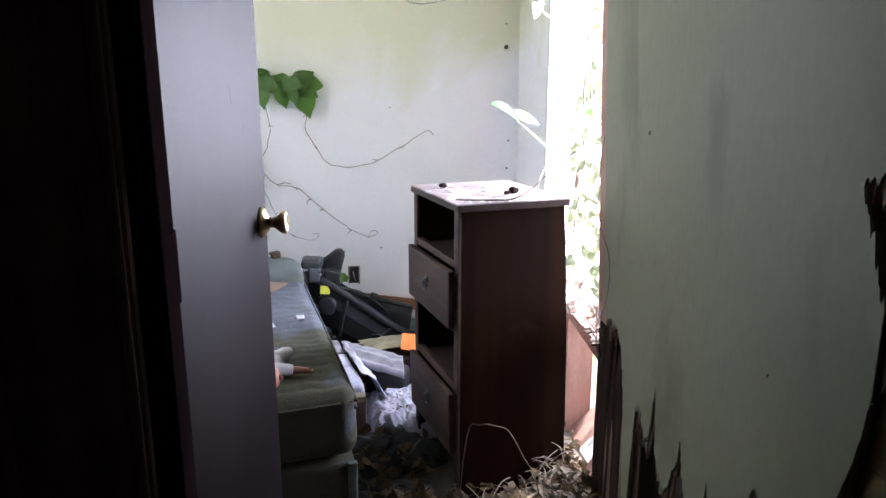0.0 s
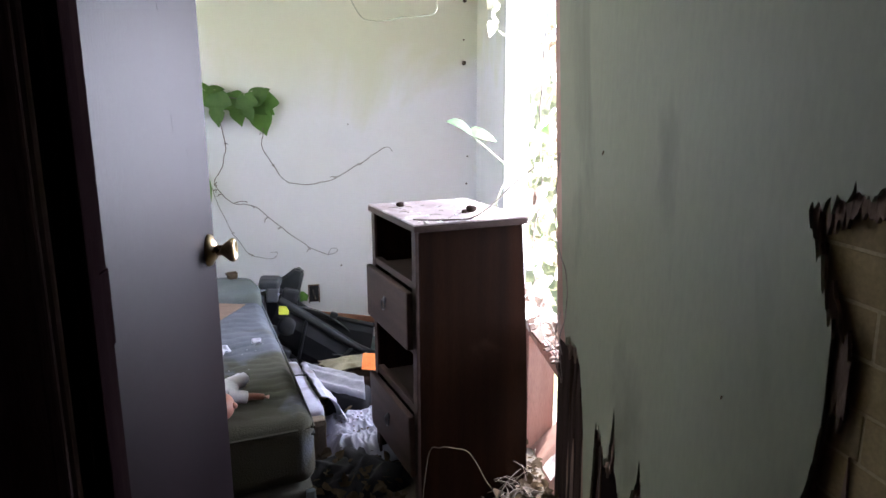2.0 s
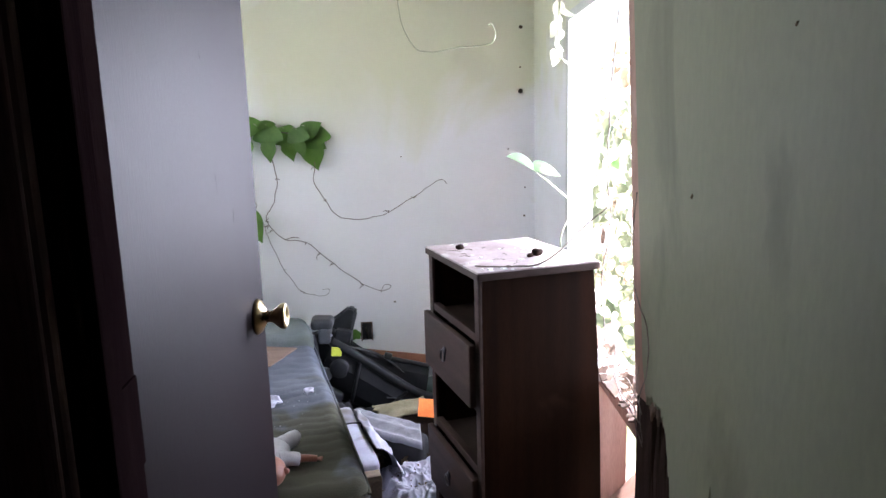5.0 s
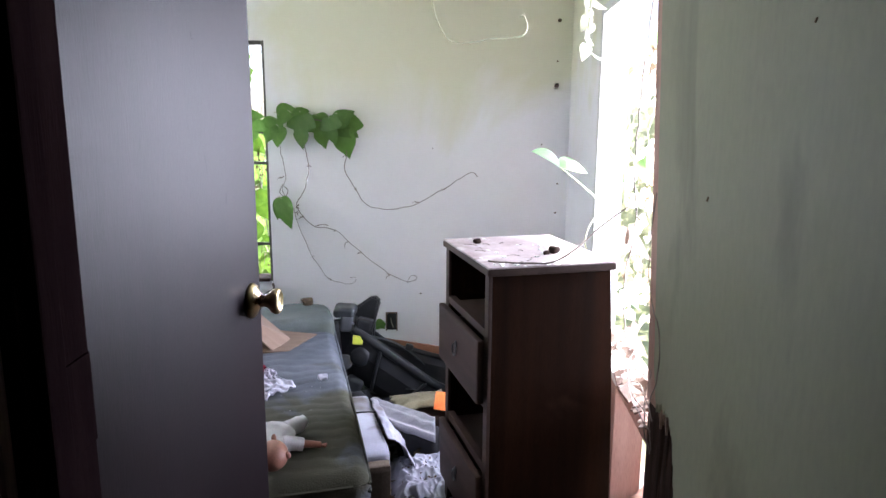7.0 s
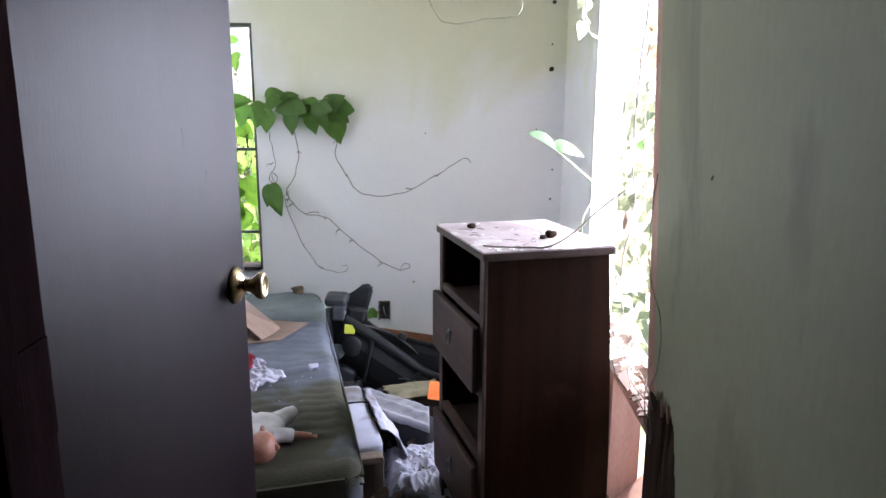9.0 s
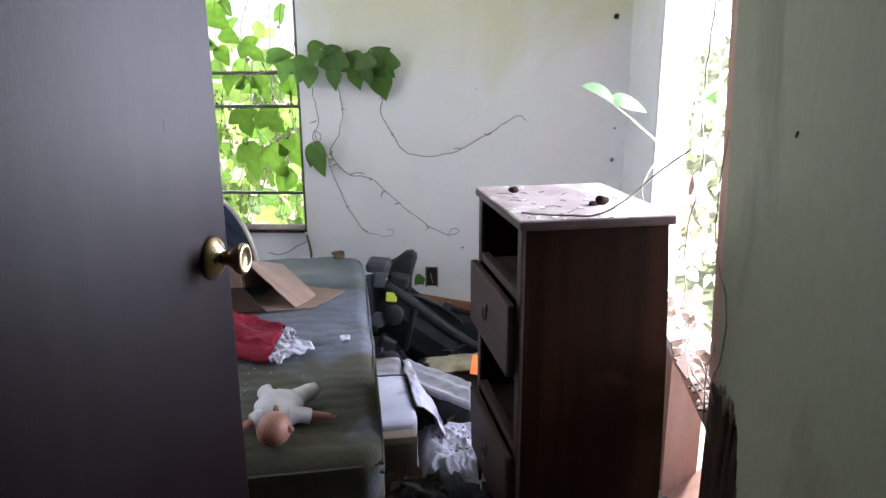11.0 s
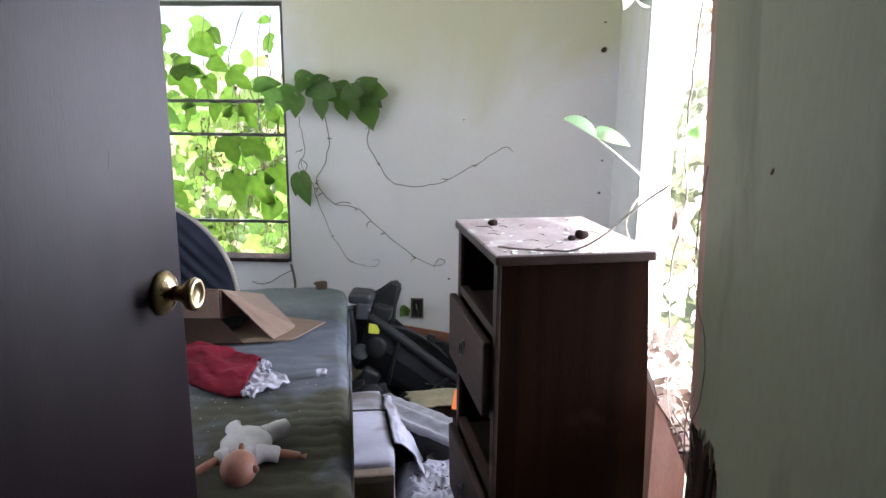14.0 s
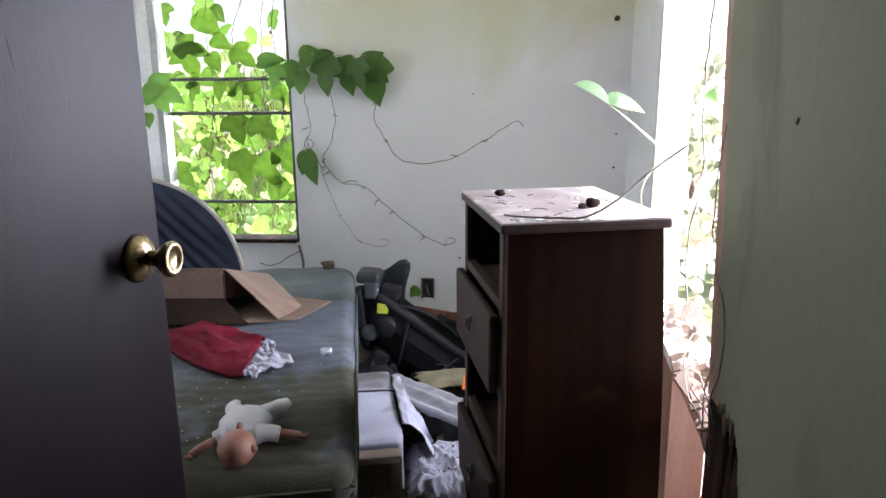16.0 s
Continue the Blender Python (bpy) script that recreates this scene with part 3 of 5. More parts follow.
part("stile", box((0.002, DY - 0.040, 0.0), (0.0115, DY - 0.008, DZ - 0.025), 0.002), M_FRONT, dr)
for z0, z1 in ((0.755, 0.778), (0.555, 0.575), (0.366, 0.392), (0.13, 0.165)):
    part("rail", box((0.003, 0.041, z0), (0.024, DY - 0.041, z1), 0.002), M_FRONT, dr)
for z in (0.752, 0.55, 0.36):
    part("dust_board", box((0.026, 0.028, z), (DX - 0.015, DY - 0.028, z + 0.006)), M_INSIDE, dr)


def drawer(z0, z1, out, tilt):
    m = pose(-out, 0, z0, 0, tilt, 0)
    d = part("drawer", box((-0.014, 0.018, 0), (0.006, DY - 0.018, z1 - z0), 0.006, m=m), M_FRONT, dr, "brown drawer front with a ring pull")
    b = box((0.007, 0.05, 0.006), (0.28, 0.058, z1 - z0 - 0.04), m=m)
    box((0.007, DY - 0.058, 0.006), (0.28, DY - 0.05, z1 - z0 - 0.04), bm=b, m=m)
    box((0.007, 0.059, 0.008), (0.28, DY - 0.059, 0.014), bm=b, m=m)
    part("tray", b, M_INSIDE, d)
    zc = (z1 - z0) * 0.58
    part("pull_plate", lathe([(0.012, 0.0), (0.012, 0.003), (0.006, 0.005)], 14, m=m @ pose(-0.014, DY / 2, zc, 0, -90, 0)), M_BLACKPLASTIC, d)
    ring = [(-0.021, DY / 2 + 0.017 * math.sin(a), zc - 0.014 + 0.017 * math.cos(a)) for a in [6.2832 * k / 16 for k in range(17)]]
    part("ring_pull", tube([m @ Vector(p) for p in ring], 0.0025, n=1), M_BLACKPLASTIC, d)


drawer(0.575, 0.752, 0.010, 0)
drawer(0.165, 0.366, 0.004, -1.5)
for x, y, r in ((0.07, 0.33, 0.011), (0.24, 0.14, 0.014), (0.21, 0.13, 0.008)):
    b = rbox((r * 2.2, r * 1.7, r * 1.4), r * 0.6, 3, wob=0.004, seed=x * 9, freq=60)
    single("dirt_clod", b, M_CARDDARK, "small brown lump of dirt on the dresser top", "dirt clod", pose(0.383, 2.196, 0, 0, 0, 13.3) @ pose(x, y, DZ, 0, 0, 40 * x), True, "clods on the dresser")
b = bmesh.new()
rnd = random.Random(11)
for k in range(60):
    x, y = rnd.uniform(0.01, DX - 0.01), rnd.uniform(0.0, DY) if k % 2 else rnd.uniform(-0.004, 0.03)
    r = rnd.uniform(0.002, 0.006)
    box((x - r, y - r * rnd.uniform(0.6, 1.8), DZ), (x + r * rnd.uniform(0.5, 2), y + r, DZ + rnd.uniform(0.001, 0.003)), bm=b)
tagged(single("plaster_crumbs", b, M_TRIM, "white flakes of plaster and droppings", "debris", pose(0.383, 2.196, 0.0005, 0, 0, 13.3)), kind="stuff")

b = bmesh.new()
rnd = random.Random(14)
for k in range(14):
    x, y, a, l = rnd.uniform(0.03, DX - 0.05), rnd.uniform(0.02, DY - 0.04), rnd.uniform(0, 3.14), rnd.uniform(0.012, 0.05)
    tube([(x, y, DZ + 0.002), (x + l * 0.5 * math.cos(a), y + l * 0.5 * math.sin(a), DZ + 0.0035), (x + l * math.cos(a + 0.3), y + l * math.sin(a + 0.3), DZ + 0.002)], rnd.uniform(0.0007, 0.0014), b, 5, 0.7, 3)
tagged(single("twig_bits", b, M_TWIG, "short dry twig bits on the dusty dresser top", "debris", pose(0.383, 2.196, 0, 0, 0, 13.3)), kind="stuff")

# ---- bed ----
BED = pose(0.088, 2.075, 0, 0, 0, 11.4)
BW, BL, BT = 0.96, 1.50, 0.45


def quilt(b, top):
    """Scalloped stitched channels pressed into the upper side."""
    for v in b.verts:
        if v.co.z > top - 0.03:
            x, y = v.co.x, v.co.y
            y += 0.006 * math.sin(x * 62) + 0.010 * n3(x * 5, y * 5, 1)
            cell = abs(math.sin(y * 57)) ** 0.4
            cross = abs(math.sin(x * 31 + (1.57 if int(y * 57 / 3.1416) % 2 else 0.0))) ** 0.5
            k = min(1.0, (v.co.z - top + 0.03) / 0.03)
            v.co.z += k * (0.0060 * cell * (0.65 + 0.35 * cross) + 0.014 * n3(x * 3, v.co.y * 3, 7) - 0.003)
    return b


b = rbox((BW, BL, 0.20), 0.05, 170, pose(-BW / 2, BL / 2, 0.25), wob=0.006, freq=5)
mattress = single("mattress", quilt(b, BT), M_MATTRESS, "bare quilted mattress, grey-blue, stained green with mould", "mattress", BED, True)
b = bmesh.new()
for dz in (0.03, 0.052):
    tube([(-0.045, 0.006, BT - dz), (-0.013, 0.018, BT - dz), (-0.002, 0.05, BT - dz), (0.001, 0.4, BT - dz), (0.001, 0.8, BT - dz), (0.0, BL - 0.06, BT - dz)], 0.004, b, n=5)
tube([(-BW + 0.05, 0.004, BT - 0.03), (-0.5, 0.0, BT - 0.034), (-0.05, 0.004, BT - 0.03)], 0.005, b, n=8)
part("piping", b, M_MATTRESS, mattress)
spring = thing("box_spring", "damp dark green box spring under the mattress", "box spring", BED)
b = rbox((BW - 0.02, BL - 0.02, 0.235), 0.02, 14, pose(-BW / 2, BL / 2, 0.012), wob=0.004)
part("body", b, M_DARKGREEN, spring, smooth=True)
part("corner_guard", box((-0.035, -0.001, 0.02), (-0.008, 0.02, 0.235), 0.006), M_GREEN, spring, "pale corner strip")
b = rbox((0.66, 0.30, 0.12), 0.045, 26, pose(-0.335, 1.33, BT - 0.06), wob=0.012, freq=7)
single("bolster", b, M_GREEN, "mouldy green bolster cushion at the end of the mattress", "cushion", BED, True)


def doll():
    b = bmesh.new()
    ball((0.042, 0.046, 0.041), pose(-0.168, 2.085, 0.494), b, 18)
    ball((0.010, 0.008, 0.010), pose(-0.127, 2.078, 0.498), b, 8)
    ball((0.007, 0.009, 0.012), pose(-0.170, 2.115, 0.530), b, 8)
    tube([(-0.125, 2.19, 0.474), (-0.09, 2.195, 0.472), (-0.055, 2.20, 0.466)], 0.013, b, 8, 0.7)
    for k in range(4):
        tube([(-0.058, 2.20, 0.466), (-0.04, 2.193 + 0.006 * k, 0.464)], 0.0035, b, 5, n=2)
    tube([(-0.225, 2.165, 0.474), (-0.262, 2.135, 0.47), (-0.285, 2.10, 0.462)], 0.013, b, 8, 0.7)
    for k in range(4):
        tube([(-0.284, 2.103, 0.462), (-0.295 + 0.006 * k, 2.088, 0.460)], 0.0035, b, 5, n=2)
    skin = len(b.faces)
    ball((0.062, 0.075, 0.034), pose(-0.195, 2.215, 0.486, 0, 0, 12), b, 16)
    tube([(-0.16, 2.17, 0.482), (-0.13, 2.185, 0.478), (-0.105, 2.19, 0.472)], 0.024, b, 10, 0.8)
    tube([(-0.21, 2.16, 0.482), (-0.23, 2.16, 0.478), (-0.245, 2.15, 0.474)], 0.024, b, 10, 0.8)
    tube([(-0.17, 2.25, 0.486), (-0.145, 2.29, 0.484), (-0.128, 2.33, 0.478)], 0.027, b, 10, 0.75)
    tube([(-0.22, 2.25, 0.486), (-0.245, 2.275, 0.484), (-0.262, 2.305, 0.478)], 0.027, b, 10, 0.75)
    b.faces.ensure_lookup_table()
    for f in b.faces[skin:]:
        f.material_index = 1
        for v in f.verts:
            v.co += noise.noise_vector(v.co * 30) * 0.0015
    for v in b.verts:
        v.co -= Vector((-0.19, 2.2, 0.45))
    return single("doll", b, [M_SKIN, M_DOLLCLOTH], "baby doll with white cloth body lying on the mattress", "doll", pose(-0.182, 2.197, 0.456) @ Matrix.Scale(0.92, 4), True)


doll()


def red_garment():
    base = Vector((-0.45, 2.70, BT))
    g = thing("red_garment", "crumpled red garment with a white frilled hem", "garment", pose(*base))

    us = [0, 0.25, 0.5, 0.75, 1.0]
    upper = [(-0.27, 0.07), (-0.18, 0.085), (-0.105, 0.170), (-0.03, 0.165), (0.118, 0.08)]
    lower = [(-0.27, 0.03), (-0.16, 0.0), (-0.045, -0.10), (0.05, -0.165), (0.145, -0.178)]

    def side(pts, u):
        return float(np.interp(u, us, [p[0] for p in pts])), float(np.interp(u, us, [p[1] for p in pts]))

    def f(u, v):
        (x0, y0), (x1, y1) = side(lower, u), side(upper, u)
        x, y = x0 + (x1 - x0) * v, y0 + (y1 - y0) * v
        edge = min(1.0, min(1.3 - u, v, 1 - v) * 6)
        fold = math.sin(v * 15 + 3 * n3(u * 3, v * 2, 6)) * (0.25 + 0.75 * u)
        z = 0.014 + edge * (0.022 + 0.020 * math.exp(-((u - 0.45) ** 2 + (v - 0.65) ** 2) * 9) + 0.007 * fold) + 0.010 * n3(x * 14, y * 14, 2) + 0.004 * n3(x * 45, y * 45, 5)
        return Vector((x + 0.010 * n3(u * 7, v * 7, 1), y + 0.012 * n3(u * 7, v * 7, 8), max(0.010, z)))

    part("cloth", sheet(60, 44, f), M_RED, g, smooth=True)

    def h(u, v):
        reach = 0.035 + 0.085 * math.exp(-((v - 0.45) / 0.22) ** 2) + 0.02 * n3(v * 9, 3, 4)
        x = 0.140 - 0.030 * v + u * reach
        y = -0.180 + v * 0.255
        ruff = math.sin(v * 44 + 4 * u + 6 * n3(v * 5, u * 2, 2))
        return Vector((x, y + 0.012 * n3(u * 9, v * 12), max(0.009, 0.020 + 0.005 * ruff * (0.3 + u) - 0.008 * u + 0.012 * n3(u * 6, v * 16, 3))))

    part("frill", sheet(16, 90, h, 0.003), M_WHITE, g, "white ruffled hem", True)


red_garment()
crumb = bmesh.new()
rnd = random.Random(21)
for k in range(60):
    x, y = rnd.uniform(-0.62, -0.06), rnd.uniform(2.15, 2.75)
    r = rnd.uniform(0.0008, 0.0024)
    rbox((r * 2, r * 1.4, r), r * 0.3, 1, pose(x, y, BT + 0.009, 0, 0, rnd.uniform(0, 180)), crumb)
tagged(single("mattress_crumbs", crumb, M_GREY, "pale crumbs and stuffing scattered on the mattress", "debris"), kind="stuff")
b = rbox((0.032, 0.024, 0.016), 0.007, 6, wob=0.010, freq=55)
single("stuffing_tuft", b, M_WHITE, "small tuft of white stuffing on the mattress", "debris", pose(-0.125, 2.70, BT + 0.006, 0, 0, 20), True)


def plate(quad, t, bm=None):
    """A thin board through four corners."""
    bm = bm or bmesh.new()
    q = [Vector(p) for p in quad]
    n = (q[1] - q[0]).cross(q[3] - q[0]).normalized() * t
    lo = [bm.verts.new(p) for p in q]
    hi = [bm.verts.new(p + n) for p in q]
    bm.faces.new(lo[::-1])
    bm.faces.new(hi)
    for i in range(4):
        bm.faces.new((lo[i], lo[(i + 1) % 4], hi[(i + 1) % 4], hi[i]))
    return bm


carton = thing("cardboard_box", "open brown cardboard box lying on the mattress, flaps spread", "box", pose(-0.54, 2.98, BT + 0.008))
z0, z1 = 0.072, 0.170
part("wall", plate([(-0.46, -0.03, z0), (0.0, 0.0, z0), (0.0, 0.0, z1), (-0.46, -0.03, z1)], 0.005), M_CARD, carton)
part("wall", plate([(0.001, 0.006, z0), (0.05, 0.30, 0.0), (0.05, 0.30, 0.06), (0.001, 0.006, z1)], 0.005), M_CARD, carton)
part("wall", plate([(-0.41, 0.30, 0.0), (0.045, 0.31, 0.0), (0.045, 0.31, 0.06), (-0.41, 0.30, 0.06)], 0.005), M_CARD, carton)
part("lid", plate([(-0.46, -0.028, z1 + 0.002), (0.0, 0.002, z1 + 0.002), (0.045, 0.305, 0.066), (-0.41, 0.30, 0.066)], 0.005), M_CARD, carton)
part("flap", plate([(0.008, 0.008, z1), (0.19, -0.03, 0.012), (0.235, 0.10, 0.012), (0.055, 0.29, 0.075)], 0.004), M_CARD, carton, "pale flap hanging out")
part("flap", plate([(-0.40, -0.12, 0.006), (0.10, -0.06, 0.006), (0.002, -0.004, z0), (-0.46, -0.034, z0)], 0.004), M_CARDDARK, carton, "very dark lower flap")
b = plate([(-0.06, -0.08, 0), (0.17, -0.02, 0), (0.25, 0.14, 0.012), (-0.02, 0.20, 0.02)], 0.004)
single("cardboard_sheet", b, M_CARD, "loose flat sheet of brown cardboard on the mattress", "cardboard", pose(-0.46, 2.99, BT + 0.012))


def half_round():
    g = thing("padded_hood", "half-round navy quilted pad with beige rim on the bed", "pad", pose(-1.05, 3.40, BT - 0.01, -7, 0, 0))
    R = 0.425
    b = bmesh.new()
    nr, na = 40, 90
    rows = []
    for k in (0, 1):
        grid = []
        for i in range(nr + 1):
            r = R * i / nr
            ring = []
            for j in range(na + 1):
                a = math.pi * j / na
                x, z = r * math.cos(a), r * math.sin(a)
                y = -0.03 - 0.018 * abs(math.sin((x * 0.9 + z) * 52)) * (1 - (i / nr) ** 6) if k == 0 else 0.02
                ring.append(b.verts.new((x, y, z)))
            grid.append(ring)
        rows.append(grid)
        for i in range(nr):
            for j in range(na):
                q = (grid[i][j], grid[i + 1][j], grid[i + 1][j + 1], grid[i][j + 1])
                b.faces.new(q if k == 0 else q[::-1])
    part("pad", b, M_NAVY, g, smooth=True)
    part("rim", tube([(R * math.cos(math.pi * j / 24), -0.012, R * math.sin(math.pi * j / 24)) for j in range(25)], 0.012, sides=10, n=2), M_RIM, g, "beige padded rim", True)


half_round()

# ---- child seat ----
seat = thing("child_car_seat", "black child car seat tipped over on the floor against the wall", "car seat", pose(-0.02, 3.52, 0))


def blob(name, size, r, m, material, label="", cuts=10, wob=0.004):
    return part(name, rbox(size, r, cuts, m, wob=wob, freq=9), material, seat, label, True)


NEAR = [(-0.075, -0.10, 0.405), (-0.01, -0.115, 0.365), (0.115, -0.13, 0.280), (0.27, -0.13, 0.165), (0.36, -0.11, 0.115)]
UNDER = [(-0.140, -0.07, 0.235), (-0.05, -0.095, 0.155), (0.05, -0.115, 0.095), (0.15, -0.115, 0.052), (0.31, -0.10, 0.020)]
BEHIND = [(-0.02, 0.04, 0.365), (0.08, 0.02, 0.295), (0.18, 0.01, 0.270), (0.27, 0.0, 0.250), (0.36, 0.0, 0.225)]


def bucket():
    """The seat's tub: one section along its length, with an outer wall, rolled rims and a hollow."""
    b = bmesh.new()
    near, under, behind = smooth_line(NEAR, 6), smooth_line(UNDER, 6), smooth_line(BEHIND, 6)
    rings = []
    for p, q, r in zip(near, under, behind):
        back = Vector((q.x, q.y + 0.20, q.z))
        hollow = (p + r) / 2 * 0.55 + (q + back) / 2 * 0.45
        loop = [p, p * 0.62 + q * 0.38 + Vector((0, -0.026, 0)), p * 0.2 + q * 0.8 + Vector((0, -0.018, 0)), q, (q + back) / 2, back, (back + r) / 2 + Vector((0, 0.03, 0)), r,
                r * 0.7 + hollow * 0.3 + Vector((0, -0.01, 0)), hollow, p * 0.7 + hollow * 0.3 + Vector((0, 0.02, 0))]
        rings.append([b.verts.new(v) for v in loop])
    n = len(rings[0])
    for p, q in zip(rings, rings[1:]):
        for i in range(n):
            b.faces.new((p[i], p[(i + 1) % n], q[(i + 1) % n], q[i]))
    b.faces.new(rings[0][::-1])
    b.faces.new(rings[-1])
    bmesh.ops.recalc_face_normals(b, faces=b.faces[:])
    return b


shell = part("shell", bucket(), M_BLACKCLOTH, seat, "black moulded tub with a padded hollow")
part("rim", tube(NEAR, 0.021, sides=12, n=7), M_SEATARM, shell, "rolled black rim", True)
part("rim", tube(BEHIND, 0.012, sides=10, n=7), M_SEATARM, shell, "", True)
for t, w in ((0.40, 0.008), (0.72, 0.008)):
    k = int(t * 24)
    p, q = smooth_line(NEAR, 6)[k], smooth_line(UNDER, 6)[k]
    part("rib", tube([p + Vector((0, -0.012, -0.012)), p * 0.62 + q * 0.38 + Vector((0, -0.030, 0)), p * 0.2 + q * 0.8 + Vector((0, -0.022, 0)), q], w, sides=8, n=4), M_SEATARM, shell, "", True)
part("harness_strap", sheet(20, 4, lambda u, v: Vector((0.0 + 0.24 * u, -0.085 + 0.03 * v + 0.05 * u, 0.362 - 0.15 * u + 0.03 * math.sin(u * 3.1))), 0.003), M_BLACKPLASTIC, seat, "grey-black webbing strap")
part("buckle", rbox((0.035, 0.022, 0.03), 0.006, 4, pose(0.165, -0.035, 0.285, 0, 20, 8)), M_BLACKPLASTIC, seat, "", True)
part("trim_edge", tube([(0.155, -0.150, 0.145), (0.19, -0.150, 0.142), (0.225, -0.147, 0.130), (0.25, -0.14, 0.112)], 0.0035, n=5), M_GREYPLASTIC, seat, "pale worn plastic edge", True)
part("hub", lathe([(0.03, 0.0), (0.034, 0.006), (0.034, 0.05), (0.026, 0.058), (0.003, 0.058)], 18, m=pose(-0.118, -0.075, 0.245, 70, 20, 0)), M_GREYPLASTIC, seat, "grey plastic pivot", True)
part("hub", lathe([(0.04, 0.0), (0.044, 0.006), (0.044, 0.03), (0.03, 0.04), (0.003, 0.04)], 20, m=pose(-0.045, -0.10, 0.285, 88, 10, 0)), M_SEATARM, seat, "", True)
for x, y, z in ((-0.075, -0.110, 0.435), (-0.015, -0.075, 0.415)):
    part("rivet", ball((0.006, 0.004, 0.006), pose(x, y, z), bmesh.new(), 8), M_WHITE, seat, "small white cap", True)
blob("backrest", (0.15, 0.12, 0.26), 0.03, pose(-0.085, -0.02, 0.17, 0, -10, 6), M_BLACKCLOTH)
blob("spine", (0.035, 0.05, 0.24), 0.010, pose(-0.135, -0.085, 0.195, 0, -6, 0), M_SEATARM)
blob("head_block", (0.055, 0.08, 0.075), 0.010, pose(-0.105, -0.075, 0.395, 0, 4, 0), M_GREYPLASTIC, "grey plastic head block")
blob("headrest", (0.098, 0.11, 0.050), 0.020, pose(-0.115, -0.06, 0.455, 0, 4, 0), M_BLACKPLASTIC, "rounded dark head pad")
blob("guide", (0.075, 0.05, 0.06), 0.012, pose(-0.03, -0.085, 0.392, 0, 12, -6), M_SEATARM)
b = bmesh.new()
fin = [(-0.144, -0.05), (0.02, -0.06), (0.014, 0.03), (0.030, 0.125), (0.020, 0.145), (-0.012, 0.150), (-0.068, 0.098), (-0.10, 0.078), (-0.144, 0.074)]
f = b.faces.new([b.verts.new((x, -0.02, z)) for x, z in fin])
gg = bmesh.ops.extrude_face_region(b, geom=[f])
for v in gg["geom"]:
    if isinstance(v, bmesh.types.BMVert):
        v.co.y += 0.045
bmesh.ops.recalc_face_normals(b, faces=b.faces[:])
bmesh.ops.bevel(b, geom=b.edges[:], offset=0.008, segments=2, affect="EDGES")
b.transform(pose(-0.005, 0.03, 0.375, 0, 6, -8))
part("side_wing", b, M_BLACKPLASTIC, seat, "upright grey-black plastic side wing")
part("label", box((-0.128, -0.125, 0.335), (-0.083, -0.115, 0.375), 0.003, m=pose(0, 0, 0, 0, 6, 6)), M_YELLOW, seat, "bright yellow sticker")
part("slot", box((0.004, -0.004, 0.06), (0.016, 0.0, 0.125), 0.002, m=pose(-0.005, 0.005, 0.375, 0, 10, -8)), M_GREYPLASTIC, seat, "pale slot in the wing")
blob("base", (0.30, 0.18, 0.06), 0.025, pose(0.02, 0.02, 0.02, 0, 6, -10), M_BLACKPLASTIC)
blob("foot", (0.07, 0.06, 0.10), 0.02, pose(0.085, -0.16, 0.005), M_BLACKCLOTH)
blob("foot", (0.08, 0.06, 0.09), 0.02, pose(-0.10, -0.10, 0.10, 0, 25, 0), M_BLACKPLASTIC)

single("loose_board", box((0, 0, 0), (0.95, 0.012, 0.06), 0.002), M_BOARD, "reddish-brown baseboard come loose along the wall", "board", pose(-0.02, FAR - 0.030, 0.152, 0, 9.0, 0))
b = rbox((0.30, 0.16, 0.10), 0.03, 12, wob=0.012, freq=9)
single("green_bag", b, mat("green_bag_cloth", (0.05, 0.085, 0.08), (0.09, 0.135, 0.125), 8, 160, 0.7, 0.2), "dark green fabric bag on the floor by the wall", "bag", pose(0.34, 3.66, 0.0, 0, 0, -10), True)

# socket hole in the far wall, its shaded inside a flat black plate
sock = thing("socket_box", "empty electrical socket box with a torn opening", "socket", pose(0.05, FAR, 0.29))
part("opening", box((-0.024, -0.0035, -0.044), (0.024, -0.001, 0.044)), M_BLACK, sock)
b = box((-0.030, -0.006, -0.050), (-0.0245, -0.001, 0.050))
box((0.0245, -0.006, -0.050), (0.030, -0.001, 0.050), bm=b)
box((-0.024, -0.006, 0.0445), (0.024, -0.001, 0.050), bm=b)
part("rim", b, M_CARD, sock)
part("wire", tube([(-0.005, -0.004, 0.02), (0.0, -0.02, 0.0), (0.008, -0.008, -0.03)], 0.003), M_RIM, sock)

# ---- white box, sheet and scraps beside the bed ----
crate = thing("white_storage_box", "low white cloth-covered box beside the mattress", "box", pose(0.105, 2.66, 0, 0, 0, 14))
b = rbox((0.36, 0.50, 0.205), 0.012, 16, pose(-0.18, 0.25, 0.006), wob=0.005, freq=8)
part("body", b, M_WHITE, crate, smooth=True)
part("seam", tube([(-0.36, 0.335, 0.212), (-0.18, 0.34, 0.213), (-0.01, 0.33, 0.212), (0.003, 0.30, 0.20), (0.003, 0.25, 0.05)], 0.004), M_BLACK, crate, "dark stitched seam")
b = rbox((0.30, 0.05, 0.19), 0.012, 8, pose(-0.16, -0.03, 0.004), wob=0.006, freq=9)
part("damp_end", b, mat("soggy_card", (0.12, 0.09, 0.065), (0.19, 0.145, 0.105), 6, 120, 0.9, 0.2, stain=(0.06, 0.045, 0.035), stain_scale=5), crate, "brown damp cardboard end")


